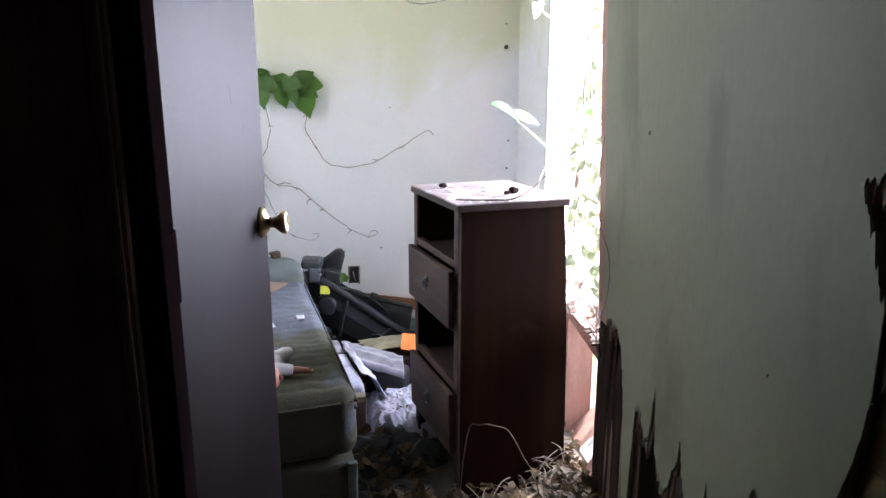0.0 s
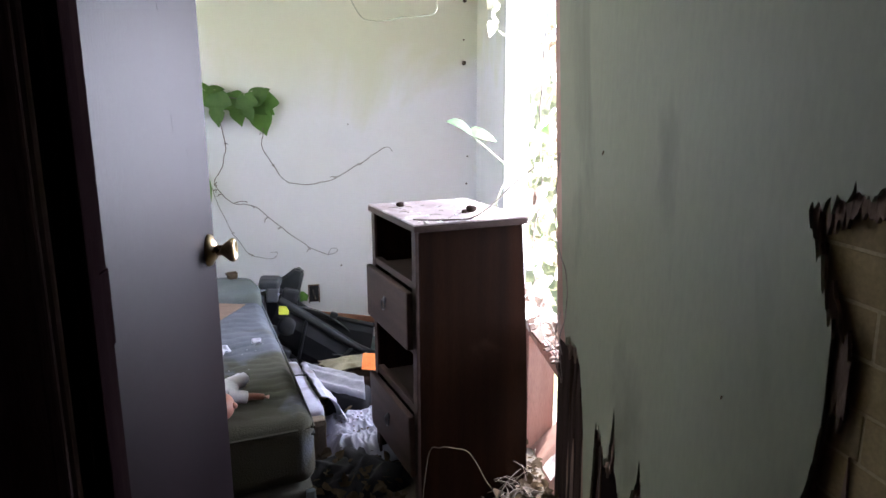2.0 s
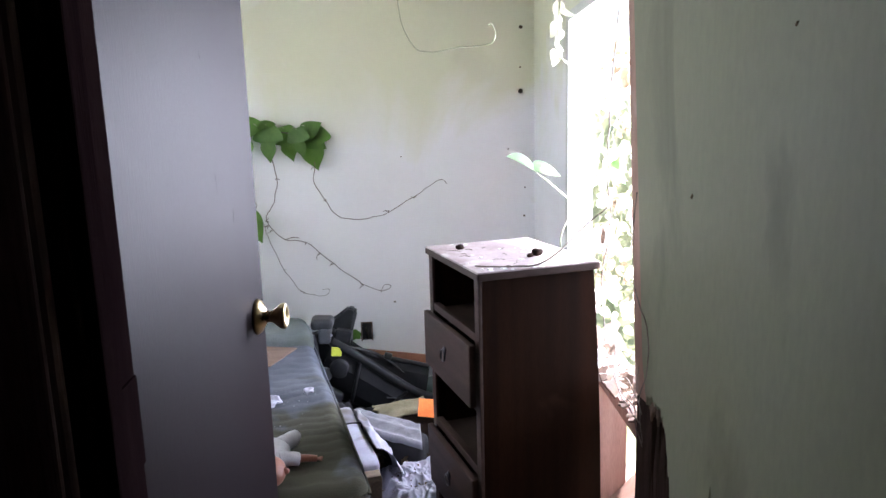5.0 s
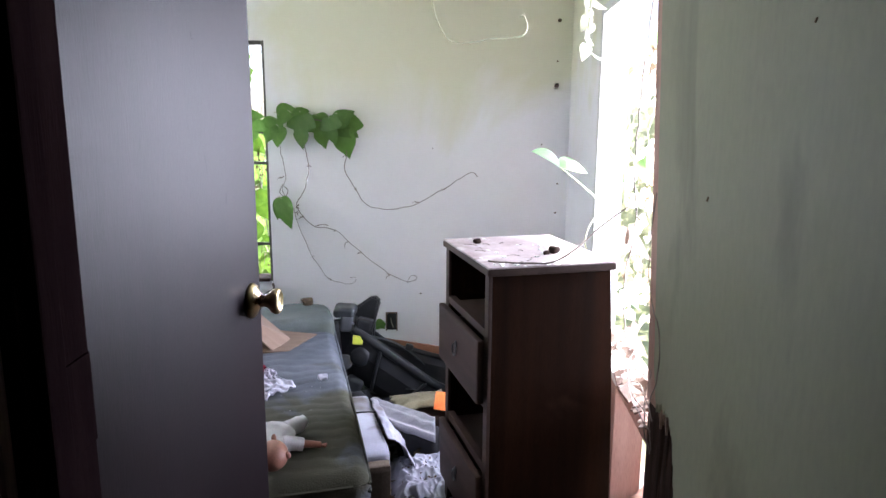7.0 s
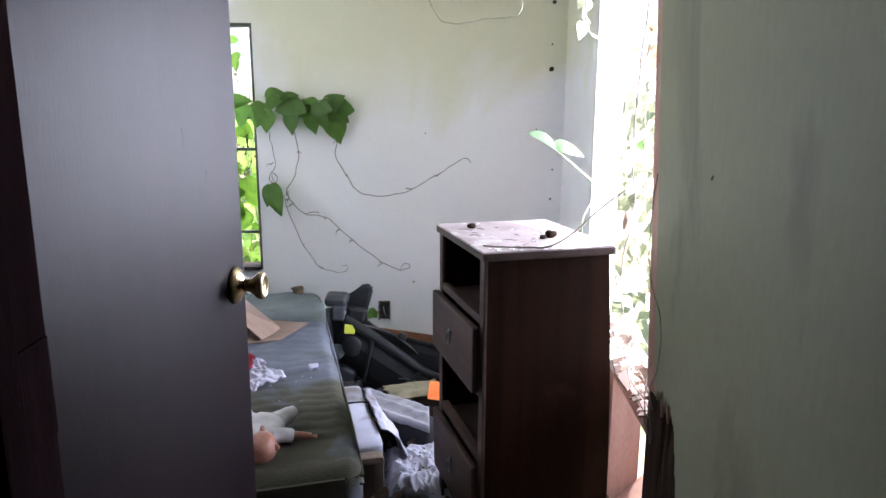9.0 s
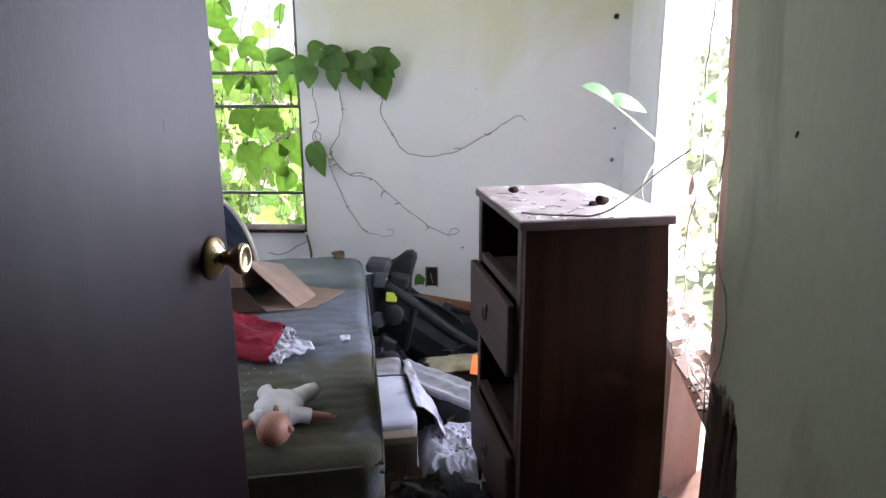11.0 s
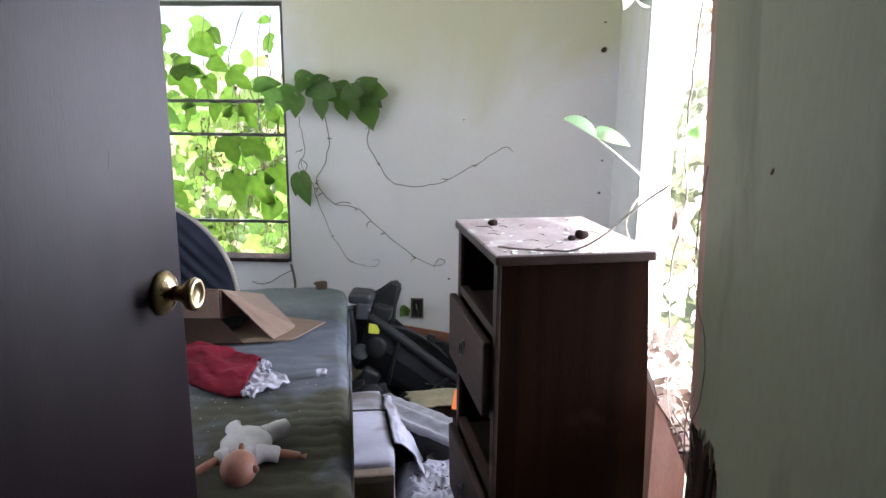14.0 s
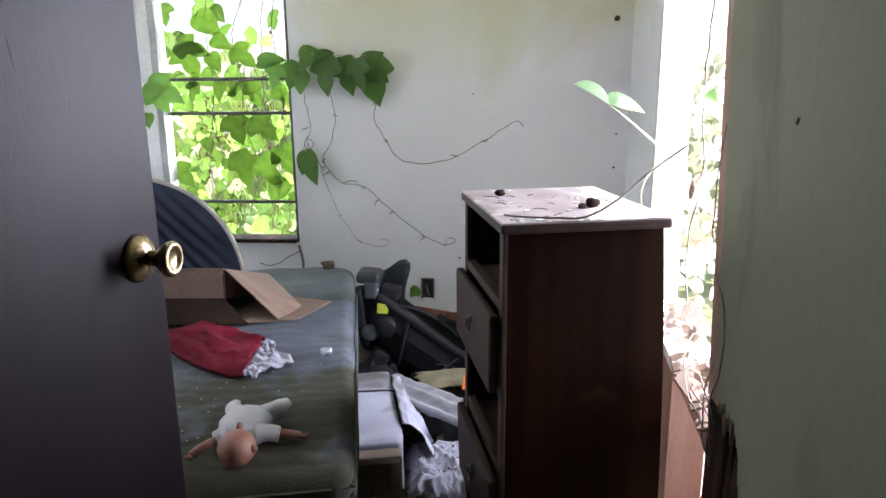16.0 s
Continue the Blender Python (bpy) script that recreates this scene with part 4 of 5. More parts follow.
def crumple(name, label, material, m, sx, sy, amp, freq, seed, lift=0.01, thick=0.004, cat="cloth", n=46):
    def f(u, v):
        x, y = (u - 0.5) * sx, (v - 0.5) * sy
        a = n3(x * freq, y * freq, seed)
        c = n3(x * freq * 2.3, y * freq * 2.3, seed + 4)
        e = min(1.0, min(u, 1 - u, v, 1 - v) * 5)
        z = lift + e * amp * (0.55 + 0.9 * abs(a)) + amp * 0.45 * abs(c)
        return Vector((x + 0.10 * sx * n3(v * 5, seed, 1) + amp * 0.5 * c, y + 0.10 * sy * n3(u * 5, seed, 2) + amp * 0.4 * a, max(thick + 0.002, z)))
    return single(name, sheet(n, n, f, thick), material, label, cat, m, True)


def heaped(u, v):
    x, y = (u - 0.5) * 0.27, (v - 0.5) * 0.36
    wx, wy = x + 0.02 * n3(x * 9, y * 9, 1), y + 0.02 * n3(x * 9, y * 9, 2)
    ridge = sum(a * (1 - abs(n3(wx * q, wy * q * 0.6, 3 + q)) * 2.6) for q, a in ((10, 0.5), (23, 0.32), (48, 0.18)))
    e = min(1.0, min(u, 1 - u, v, 1 - v) * 5)
    return Vector((x + 0.012 * n3(y * 30, x * 8, 5), y + 0.012 * n3(x * 30, y * 8, 6), max(0.008, 0.03 + e * (0.062 + 0.036 * ridge))))


single("crumpled_sheet", sheet(90, 110, heaped, 0.003), M_WHITE, "crumpled white bed sheet heaped on the floor", "cloth", pose(0.225, 2.73, 0.0, 0, 0, 10), True)


def draped(u, v):
    fold = math.sin(v * 17 + 1.2 * math.sin(u * 4)) + 0.5 * math.sin(v * 37 + 2)
    x = 0.11 * u ** 0.8 + 0.007 * fold * u + 0.012 * n3(u * 4, v * 6, 5)
    z = 0.222 - 0.17 * u ** 1.6 + 0.007 * fold * u * (1 - 0.4 * u) + 0.008 * n3(u * 9, v * 9, 8)
    return Vector((x + 0.030, v * (0.36 + 0.05 * u) - 0.03 * u, z))


single("draped_sheet", sheet(30, 56, draped, 0.003), M_WHITE, "soiled white sheet draped over the box edge onto the floor", "cloth", pose(0.06, 2.73, 0.0, 0, 0, 14), True)
lit = bmesh.new()
rnd = random.Random(61)
for k in range(70):
    lump = heaped(rnd.uniform(0.12, 0.88), rnd.uniform(0.12, 0.88))
    leaf_bm("oval", rnd.uniform(0.004, 0.011), 0.4, rnd.uniform(-0.6, 0.6), lit, pose(0.225, 2.73, 0.0, 0, 0, 10) @ pose(lump.x, lump.y, lump.z + 0.002, rnd.uniform(-40, 40), rnd.uniform(-40, 40), rnd.uniform(0, 360)), 1)
tagged(single("leaf_crumbs", lit, M_DEAD, "dark leaf crumbs scattered on the white sheet", "leaf litter"), kind="stuff")


def fold_cloth(u, v):
    x, y = u * 0.25 - 0.02, -0.06 + v * 0.12 - 0.10 * u
    return Vector((x, y, 0.205 + 0.008 * math.sin(v * 14 + u * 3) - 0.05 * max(0, 0.5 - v) + 0.006 * n3(u * 8, v * 8, 3) - 0.03 * u))


single("folded_cloth", sheet(30, 20, fold_cloth, 0.03), M_GREY, "grey-white folded cloth draped over the box edge", "cloth", pose(0.03, 3.06, 0.0), True)
single("cloth_prop", rbox((0.17, 0.10, 0.15), 0.03, 8, wob=0.012, freq=10), M_BLACK, "dark bundle of rags under the cloth", "rag", pose(0.20, 2.98, 0.0, 0, 0, -20), True)
b = plate([(0, 0, 0), (0.10, -0.02, 0.0), (0.11, 0.06, 0.02), (0.01, 0.07, 0.025)], 0.004)
single("orange_scrap", b, M_ORANGE, "bright orange plastic scrap on the floor", "plastic scrap", pose(0.255, 3.05, 0.19, 24, 0, 0))
b = rbox((0.26, 0.22, 0.17), 0.02, 8, wob=0.012, freq=8)
single("damp_carton", b, M_CARDDARK, "crushed damp brown carton on the floor", "box", pose(0.235, 3.13, 0.0, 0, 0, 20), True)
crumple("khaki_rag", "crumpled khaki rag on the crushed carton", mat("khaki", (0.17, 0.15, 0.09), (0.25, 0.22, 0.14), 9, 150, 0.9, 0.3), pose(0.20, 3.17, 0.172, 0, 0, 15), 0.22, 0.15, 0.015, 14, 12, 0.006, n=24)
crumple("crumpled_rag", "heap of black cloth rags on the floor", M_BLACK, pose(0.19, 2.50, 0.0, 0, 0, 25), 0.32, 0.30, 0.07, 9, 17, 0.01)
crumple("crumpled_rag", "flattened black rags on the littered floor", M_BLACK, pose(0.12, 2.22, 0.0, 0, 0, -12), 0.34, 0.26, 0.045, 9, 31, 0.008)
crumple("blue_rag", "dark blue rag among dead leaves", M_BLUE, pose(0.63, 2.03, 0.01, 0, 0, 30), 0.22, 0.13, 0.05, 12, 41, 0.01, n=24)
crumple("brown_rag", "earth-brown rag under dead leaves", M_CARDDARK, pose(0.33, 2.02, 0.0, 0, 0, 8), 0.40, 0.22, 0.045, 9, 52, 0.008)
crumple("dark_bundle", "dark cloth bundle between the bed and the car seat", M_BLACK, pose(-0.12, 3.36, 0.0, 0, 0, 8), 0.26, 0.28, 0.09, 8, 61, 0.05)

# ---- leaf litter ----
lit = bmesh.new()
rnd = random.Random(33)
for k in range(1500):
    if k < 900:
        x, y = rnd.uniform(0.10, 0.78), rnd.uniform(1.75, 2.20)
    elif k < 1080:
        x, y = rnd.uniform(0.72, 0.80), rnd.uniform(2.1, 2.5)
    else:
        x, y = rnd.uniform(-0.02, 0.35), rnd.uniform(2.2, 3.3)
    z = rnd.uniform(0.012, 0.075) + (0.05 if x > 0.62 else 0) * rnd.random()
    leaf_bm(rnd.choice(("oval", "heart", "lobed")), rnd.uniform(0.016, 0.042), 0.5 * rnd.random(), rnd.uniform(-0.8, 0.8), lit,
            pose(x, y, z, rnd.uniform(-50, 50), rnd.uniform(-50, 50), rnd.uniform(0, 360)), 1)
tagged(single("leaf_litter", lit, M_DEAD, "dry brown leaf litter covering the floor", "leaf litter"), kind="stuff")
lit = bmesh.new()
for k in range(190):
    x, y = (rnd.uniform(0.60, 0.80), rnd.uniform(1.95, 2.30)) if k % 3 else (rnd.uniform(0.1, 0.7), rnd.uniform(1.75, 2.2))
    a, l = rnd.uniform(0, 6.28), rnd.uniform(0.04, 0.14)
    z = rnd.uniform(0.015, 0.10)
    p = Vector((x, y, z))
    d = Vector((math.cos(a), math.sin(a), rnd.uniform(-0.3, 0.6))) * l
    q = p + d
    q.z = max(0.006, q.z)
    q.x = min(q.x, 0.79)
    tube([p, (p + q) / 2 + Vector((0, 0, l * 0.15)), q], rnd.uniform(0.0012, 0.003), lit, 4, 0.5, 2)
tagged(single("dry_straw", lit, M_STRAW, "dry straw and stalks on the floor by the window", "straw"), kind="stuff")
single("pale_stalk", tube([(0.36, 2.03, 0.02), (0.385, 2.02, 0.33), (0.42, 2.01, 0.365), (0.46, 2.0, 0.365), (0.50, 2.0, 0.345), (0.54, 1.99, 0.27), (0.58, 1.98, 0.19), (0.60, 1.98, 0.02)], 0.0014, wob=0.002),
       M_STRAW, "pale dry stalk arching over the litter", "stalk", smooth=True)
for x, y, ww in ((0.20, 2.0, 0.12), (0.46, 1.98, 0.16)):
    b = plate([(0, 0, 0), (ww, 0.02, 0.01), (ww + 0.01, 0.03, 0.01), (0, 0.014, 0)], 0.004)
    single("wood_splinter", b, M_STRAW, "pale wood splinter on the littered floor", "splinter", pose(x, y, 0.075, 10, -8, 20))

# ---- vines in the room ----
ROOM_LEAVES = [mesh_of(leaf_bm(k, 1.0), "leaf", M_LEAFROOM, True) for k in ("grape", "oval", "heart")]
PALE_LEAVES = [mesh_of(leaf_bm(k, 1.0, 0.3, 0.3), "leaf", M_PALE, True) for k in ("oval", "heart")]
WY = FAR - 0.022


def on_wall(pts, off=0.0):
    return [(x, WY - off - 0.012 * abs(n3(x * 5, z * 5, 3)), z) for x, z in pts]


creeper = thing("creeper", "green lobed creeper growing in from the window across the wall", "vine", pose(0, 0, 0))
part("stem", tube([(-0.80, FAR + 0.02, 1.24), (-0.62, FAR - 0.02, 1.27), (-0.50, WY - 0.03, 1.31), (-0.38, WY - 0.04, 1.32), (-0.27, WY - 0.04, 1.31), (-0.18, WY - 0.03, 1.29)], 0.0032, taper=0.6, wob=0.004), M_TWIG, creeper, smooth=True)
part("tendril", tube(on_wall([(-0.20, 1.24), (-0.16, 1.16), (-0.17, 1.08), (-0.12, 0.98), (-0.06, 0.90), (0.04, 0.88), (0.18, 0.91), (0.33, 0.99), (0.44, 1.06), (0.48, 1.04)], 0.02), 0.0022, taper=0.6, wob=0.007), M_TWIG, creeper, "dry brown tendril", True)
part("tendril", tube(on_wall([(-0.37, 1.19), (-0.35, 1.09), (-0.37, 0.98), (-0.41, 0.91), (-0.39, 0.85), (-0.33, 0.79), (-0.23, 0.77), (-0.10, 0.66), (0.02, 0.56), (0.12, 0.51), (0.17, 0.51), (0.18, 0.53), (0.15, 0.535), (0.13, 0.50)]), 0.0022, taper=0.5, wob=0.009), M_TWIG, creeper, "dry brown tendril", True)
part("tendril", tube(on_wall([(-0.49, 1.19), (-0.46, 1.05), (-0.48, 0.98), (-0.43, 0.88), (-0.40, 0.77), (-0.34, 0.63), (-0.26, 0.52), (-0.20, 0.50), (-0.15, 0.50), (-0.13, 0.525), (-0.16, 0.53)]), 0.0017, taper=0.5, wob=0.009), M_TWIG, creeper, "thin dry tendril", True)
part("tendril", tube(on_wall([(-0.33, 0.79), (-0.29, 0.80), (-0.26, 0.795)]), 0.0018), M_TWIG, creeper)
part("tendril", tube(on_wall([(-0.48, 1.0), (-0.495, 0.96), (-0.47, 0.94), (-0.455, 0.97), (-0.475, 0.99)]), 0.0018), M_TWIG, creeper)
part("tendril", tube(on_wall([(-0.55, 0.50), (-0.535, 0.44), (-0.53, 0.37)]), 0.006, wob=0.004), M_TWIG, creeper)
part("tendril", tube(on_wall([(-0.54, 0.47), (-0.60, 0.44), (-0.68, 0.40), (-0.74, 0.41)]), 0.002, wob=0.004), M_TWIG, creeper)
rnd = random.Random(12)
for x, z in ((-0.16, 1.15), (-0.12, 0.985), (0.19, 0.915), (0.33, 0.99), (-0.355, 1.09), (-0.40, 0.90), (-0.385, 0.84), (-0.23, 0.77), (-0.10, 0.66), (0.03, 0.555), (-0.47, 1.04), (-0.42, 0.86), (-0.345, 0.64), (-0.27, 0.53), (-0.16, 0.715)):
    q = [(x, WY - 0.012, z)]
    for k in range(3):
        q.append((q[-1][0] + rnd.uniform(-0.016, 0.016), q[-1][1] - rnd.uniform(-0.004, 0.008), q[-1][2] - rnd.uniform(-0.006, 0.014)))
    part("spur", tube(q, 0.0026, taper=0.4, sides=6, n=4, wob=0.003), M_TWIG, creeper, smooth=True)
ob = new("leaf", ROOM_LEAVES[2])
ob.parent = creeper
ob.matrix_basis = pose(0.005, FAR - 0.03, 0.30) @ pose(0, 0, 0, -100, 40, 0) @ Matrix.Scale(0.055, 4)
ob = new("leaf", ROOM_LEAVES[2])
ob.parent = creeper
ob.matrix_basis = pose(-0.02, FAR - 0.03, 0.295) @ pose(0, 0, 0, -100, -50, 0) @ Matrix.Scale(0.05, 4)



def leaf_to(base, tip, up, mesh, parent, wide=1.0):
    """A leaf from its stalk to its tip, its face turned to up."""
    y = Vector(tip) - Vector(base)
    s = y.length
    y.normalize()
    x = y.cross(Vector(up)).normalized()
    z = x.cross(y)
    ob = new("leaf", mesh)
    ob.parent = parent
    ob.matrix_basis = Matrix.Translation(base) @ Matrix((x, y, z)).transposed().to_4x4() @ Matrix.Diagonal((s * wide, s, s, 1))


rnd = random.Random(7)
SHOOT_LEAF = mesh_of(leaf_bm("oval", 1.0, 0.3, 0.3), "leaf", M_SHOOT, True)
shoot = thing("window_shoot", "pale green shoot leaning in at the bright window", "vine", pose(0, 0, 0))
part("stem", tube([(0.93, 3.0, 0.90), (0.849, 2.951, 1.031), (0.78, 2.90, 1.09), (0.72, 2.85, 1.135), (0.675, 2.815, 1.165)], 0.0034, taper=0.6), M_PALESTEM, shoot, smooth=True)
part("stem", tube([(0.90, 2.99, 0.99), (0.835, 2.95, 0.97), (0.80, 2.93, 0.90), (0.82, 2.95, 0.84), (0.86, 2.97, 0.80)], 0.0028), M_PALESTEM, shoot, smooth=True)
for base, tip, kind, wide, up in (
        ((-0.482, 1.336), (-0.385, 1.362), 2, 1.15, 0.5), ((-0.367, 1.341), (-0.375, 1.190), 0, 0.85, 0.2), ((-0.478, 1.278), (-0.489, 1.183), 2, 0.9, -0.2),
        ((-0.300, 1.334), (-0.263, 1.192), 0, 0.85, 0.3), ((-0.194, 1.333), (-0.152, 1.150), 0, 0.95, 0.1), ((-0.205, 1.310), (-0.101, 1.232), 2, 0.9, 0.3),
        ((-0.205, 1.300), (-0.120, 1.360), 2, 1.0, 0.6), ((-0.497, 1.315), (-0.543, 1.215), 0, 1.0, 0.3), ((-0.665, 1.322), (-0.543, 1.337), 2, 0.75, 0.7),
        ((-0.580, 1.310), (-0.610, 1.215), 0, 0.9, 0.2), ((-0.235, 1.325), (-0.215, 1.205), 0, 0.8, -0.1), ((-0.477, 0.935), (-0.436, 0.785), 2, 0.62, 0.1),
        ((-0.482, 0.927), (-0.508, 0.830), 2, 0.8, 0.3), ((-1.173, 1.240), (-1.030, 1.168), 0, 0.85, 0.5), ((-1.165, 1.215), (-1.095, 1.118), 0, 0.9, 0.2),
        ((-1.181, 1.105), (-1.184, 1.040), 2, 0.9, 0.2), ((-0.420, 1.345), (-0.330, 1.362), 1, 0.7, 0.8)):
    r = rnd.uniform(0.0, 0.03)
    leaf_to((base[0], WY - 0.030 - r, base[1]), (tip[0], WY - 0.045 - r, tip[1]), (rnd.uniform(-0.3, 0.3), -1.0, up), ROOM_LEAVES[kind], creeper, wide)
    part("leaf_stalk", tube([(base[0], WY - 0.030 - r, base[1]), (base[0] - 0.008, WY - 0.034 - r, base[1] + 0.012), (base[0] - 0.022, WY - 0.028, base[1] + 0.010)], 0.0014, sides=5, n=3), M_PALESTEM, creeper)
leaf_to((0.675, 2.815, 1.17), (0.585, 2.755, 1.235), (0.3, -0.5, 0.75), SHOOT_LEAF, shoot, 0.75)
leaf_to((0.675, 2.815, 1.17), (0.80, 2.88, 1.158), (0.0, -0.55, 0.75), SHOOT_LEAF, shoot, 0.8)

hang = thing("hanging_tendril", "pale tendril dangling from the ceiling", "vine", pose(0, 0, 0))
part("stem", tube([(0.235, 3.28, CEIL - 0.002), (0.25, 3.28, 1.77), (0.30, 3.27, 1.64), (0.345, 3.25, 1.615), (0.39, 3.22, 1.61), (0.47, 3.12, 1.615), (0.55, 3.02, 1.61), (0.575, 3.0, 1.625), (0.58, 3.0, 1.65), (0.565, 3.0, 1.68), (0.55, 3.0, 1.675)], 0.0026, taper=0.8, wob=0.003), M_PALESTEM, hang, smooth=True)
ceil_vine = thing("ceiling_vine", "short pale green vine hanging by the window top", "vine", pose(0, 0, 0))
part("stem", tube([(0.73, 2.68, CEIL - 0.002), (0.725, 2.67, 1.72), (0.72, 2.67, 1.60), (0.725, 2.67, 1.52)], 0.003, wob=0.004), M_PALESTEM, ceil_vine, smooth=True)
rnd = random.Random(15)
scatter("leaf", ceil_vine, PALE_LEAVES, [turn(0.722 + rnd.uniform(-0.01, 0.01), 2.67, 1.53 + 0.021 * k, rnd.uniform(-140, -70), rnd.uniform(-40, 40), rnd.uniform(0, 360), rnd.uniform(0.025, 0.05)) for k in range(9)])

single("dresser_twig", tube([(0.385, 2.26, DZ + 0.004), (0.46, 2.235, DZ + 0.005), (0.54, 2.23, DZ + 0.006), (0.60, 2.24, 0.985), (0.68, 2.26, 1.05), (0.75, 2.27, 1.10)], 0.0024, wob=0.002), M_TWIG, "thin dry twig lying across the dresser top", "twig", smooth=True)
single("loose_wire", tube([(0.79, 2.17, 1.15), (0.778, 2.16, 1.0), (0.775, 2.13, 0.91), (0.772, 2.03, 0.82), (0.772, 2.03, 0.72), (0.775, 2.08, 0.63), (0.79, 2.09, 0.5)], 0.0013, wob=0.003), M_TWIG, "thin dark wire hanging at the window's side", "wire", smooth=True)
lit = bmesh.new()
rnd = random.Random(44)
for k in range(150):
    y = rnd.uniform(2.17, 2.95)
    leaf_bm(rnd.choice(("oval", "heart", "lobed")), rnd.uniform(0.015, 0.038), 0.5 * rnd.random(), rnd.uniform(-0.8, 0.8), lit,
            pose(rx(y) + rnd.uniform(0.0, 0.09), y, SILL2 + rnd.uniform(-0.01, 0.06), rnd.uniform(-60, 60), rnd.uniform(-60, 60), rnd.uniform(0, 360)), 1)
tagged(single("sill_litter", lit, M_DEADSUN, "dry leaves heaped on the broken window sill", "leaf litter"), kind="stuff")
tw = thing("sill_twigs", "tangle of dry twigs on the broken sill", "twigs", pose(0, 0, 0))
for p in ([(0.80, 2.12, 0.57), (0.79, 2.2, 0.63), (0.80, 2.3, 0.60), (0.83, 2.26, 0.55)], [(0.79, 2.1, 0.55), (0.77, 2.18, 0.59), (0.78, 2.28, 0.64), (0.83, 2.38, 0.66), (0.87, 2.4, 0.6)], [(0.82, 2.2, 0.54), (0.80, 2.32, 0.58), (0.84, 2.45, 0.62), (0.88, 2.6, 0.56)], [(0.78, 2.07, 0.50), (0.77, 2.10, 0.60), (0.80, 2.16, 0.68), (0.83, 2.25, 0.70)]):
    part("twig", tube(p, 0.0018, taper=0.5, wob=0.006), M_TWIG, tw, smooth=True)

rnd = random.Random(23)
for k in range(11):
    y = 2.19 + 0.03 * k + rnd.uniform(0, 0.02)
    a, l = rnd.uniform(0.012, 0.05), rnd.uniform(0.07, 0.17)
    b = plate([(0, 0, 0), (l, rnd.uniform(-0.03, 0.03), rnd.uniform(-0.02, 0.03)), (l * 0.7, a, 0.01), (rnd.uniform(0, 0.03), a * 1.1, rnd.uniform(-0.005, 0.01))], 0.006)
    b.transform(pose(rx(y) - 0.012, y, SILL2 - 0.03 + rnd.uniform(0.0, 0.03), rnd.uniform(-25, 25), rnd.uniform(-14, 16), rnd.uniform(-30, 50)))
    part("sill_fragment", b, M_CARD, win2, "splintered sill board")

# small marks and nests on walls
for x, z, r in ((0.865, 1.485, 0.012), (0.885, 1.005, 0.0045), (0.26, 1.18, 0.003), (0.80, 1.20, 0.004), (0.88, 0.86, 0.006), (0.865, 1.60, 0.005), (0.868, 1.79, 0.010), (0.20, 0.44, 0.005)):
    b = ball((r, r * 0.5, r * 0.9), pose(0, 0, r * 0.9), bmesh.new(), 8)
    for v in b.verts:
        v.co += noise.noise_vector(v.co * 90 + Vector((x, z, 0)) * 9) * r * 0.22
    single("mud_spot", b, M_DEAD, "small dark mud spot on the wall", "mud spot", pose(x, FAR - r * 0.42, z - r), True, "mud spots")
for y, z, r in ((1.85, 1.17, 0.0045), (1.52, 1.47, 0.0035), (1.30, 0.80, 0.003)):
    b = rbox((r * 0.6, r * 1.1, r * 2.4), r * 0.28, 4, pose(0, 0, 0, 25, 0, 0), wob=r * 0.3, freq=90)
    single("mud_spot", b, M_DEAD, "small dark cocoon on the panelling", "mud spot", pose(RIGHT - r * 0.25, y, z - r), True, "mud spots")
b = rbox((0.05, 0.03, 0.035), 0.012, 6, wob=0.012, freq=60)
single("dead_flower", b, M_DEAD, "shrivelled brown seed head on the bolster", "seed head", pose(-0.30, 3.45, BT + 0.055, 0, 0, 20), True)

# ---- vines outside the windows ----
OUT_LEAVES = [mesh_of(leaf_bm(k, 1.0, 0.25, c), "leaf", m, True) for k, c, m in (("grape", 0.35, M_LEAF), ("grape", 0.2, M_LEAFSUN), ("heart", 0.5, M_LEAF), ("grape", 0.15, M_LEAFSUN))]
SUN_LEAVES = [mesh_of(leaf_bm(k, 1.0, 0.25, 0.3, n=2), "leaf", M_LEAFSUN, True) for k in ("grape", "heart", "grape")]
DEADS = [mesh_of(leaf_bm("oval", 1.0, 0.6, 0.6, n=1), "dead_leaf", M_DEAD, True)]

EAST_LEAVES = [mesh_of(leaf_bm(k, 1.0, 0.35, c, n=2), "leaf", m, True) for k, c, m in (("grape", 0.4, M_PALE), ("oval", 0.3, M_PALE), ("grape", 0.6, M_DEADSUN), ("heart", 0.3, M_SHOOT), ("grape", 0.2, M_PALE), ("oval", 0.7, M_DEADSUN))]


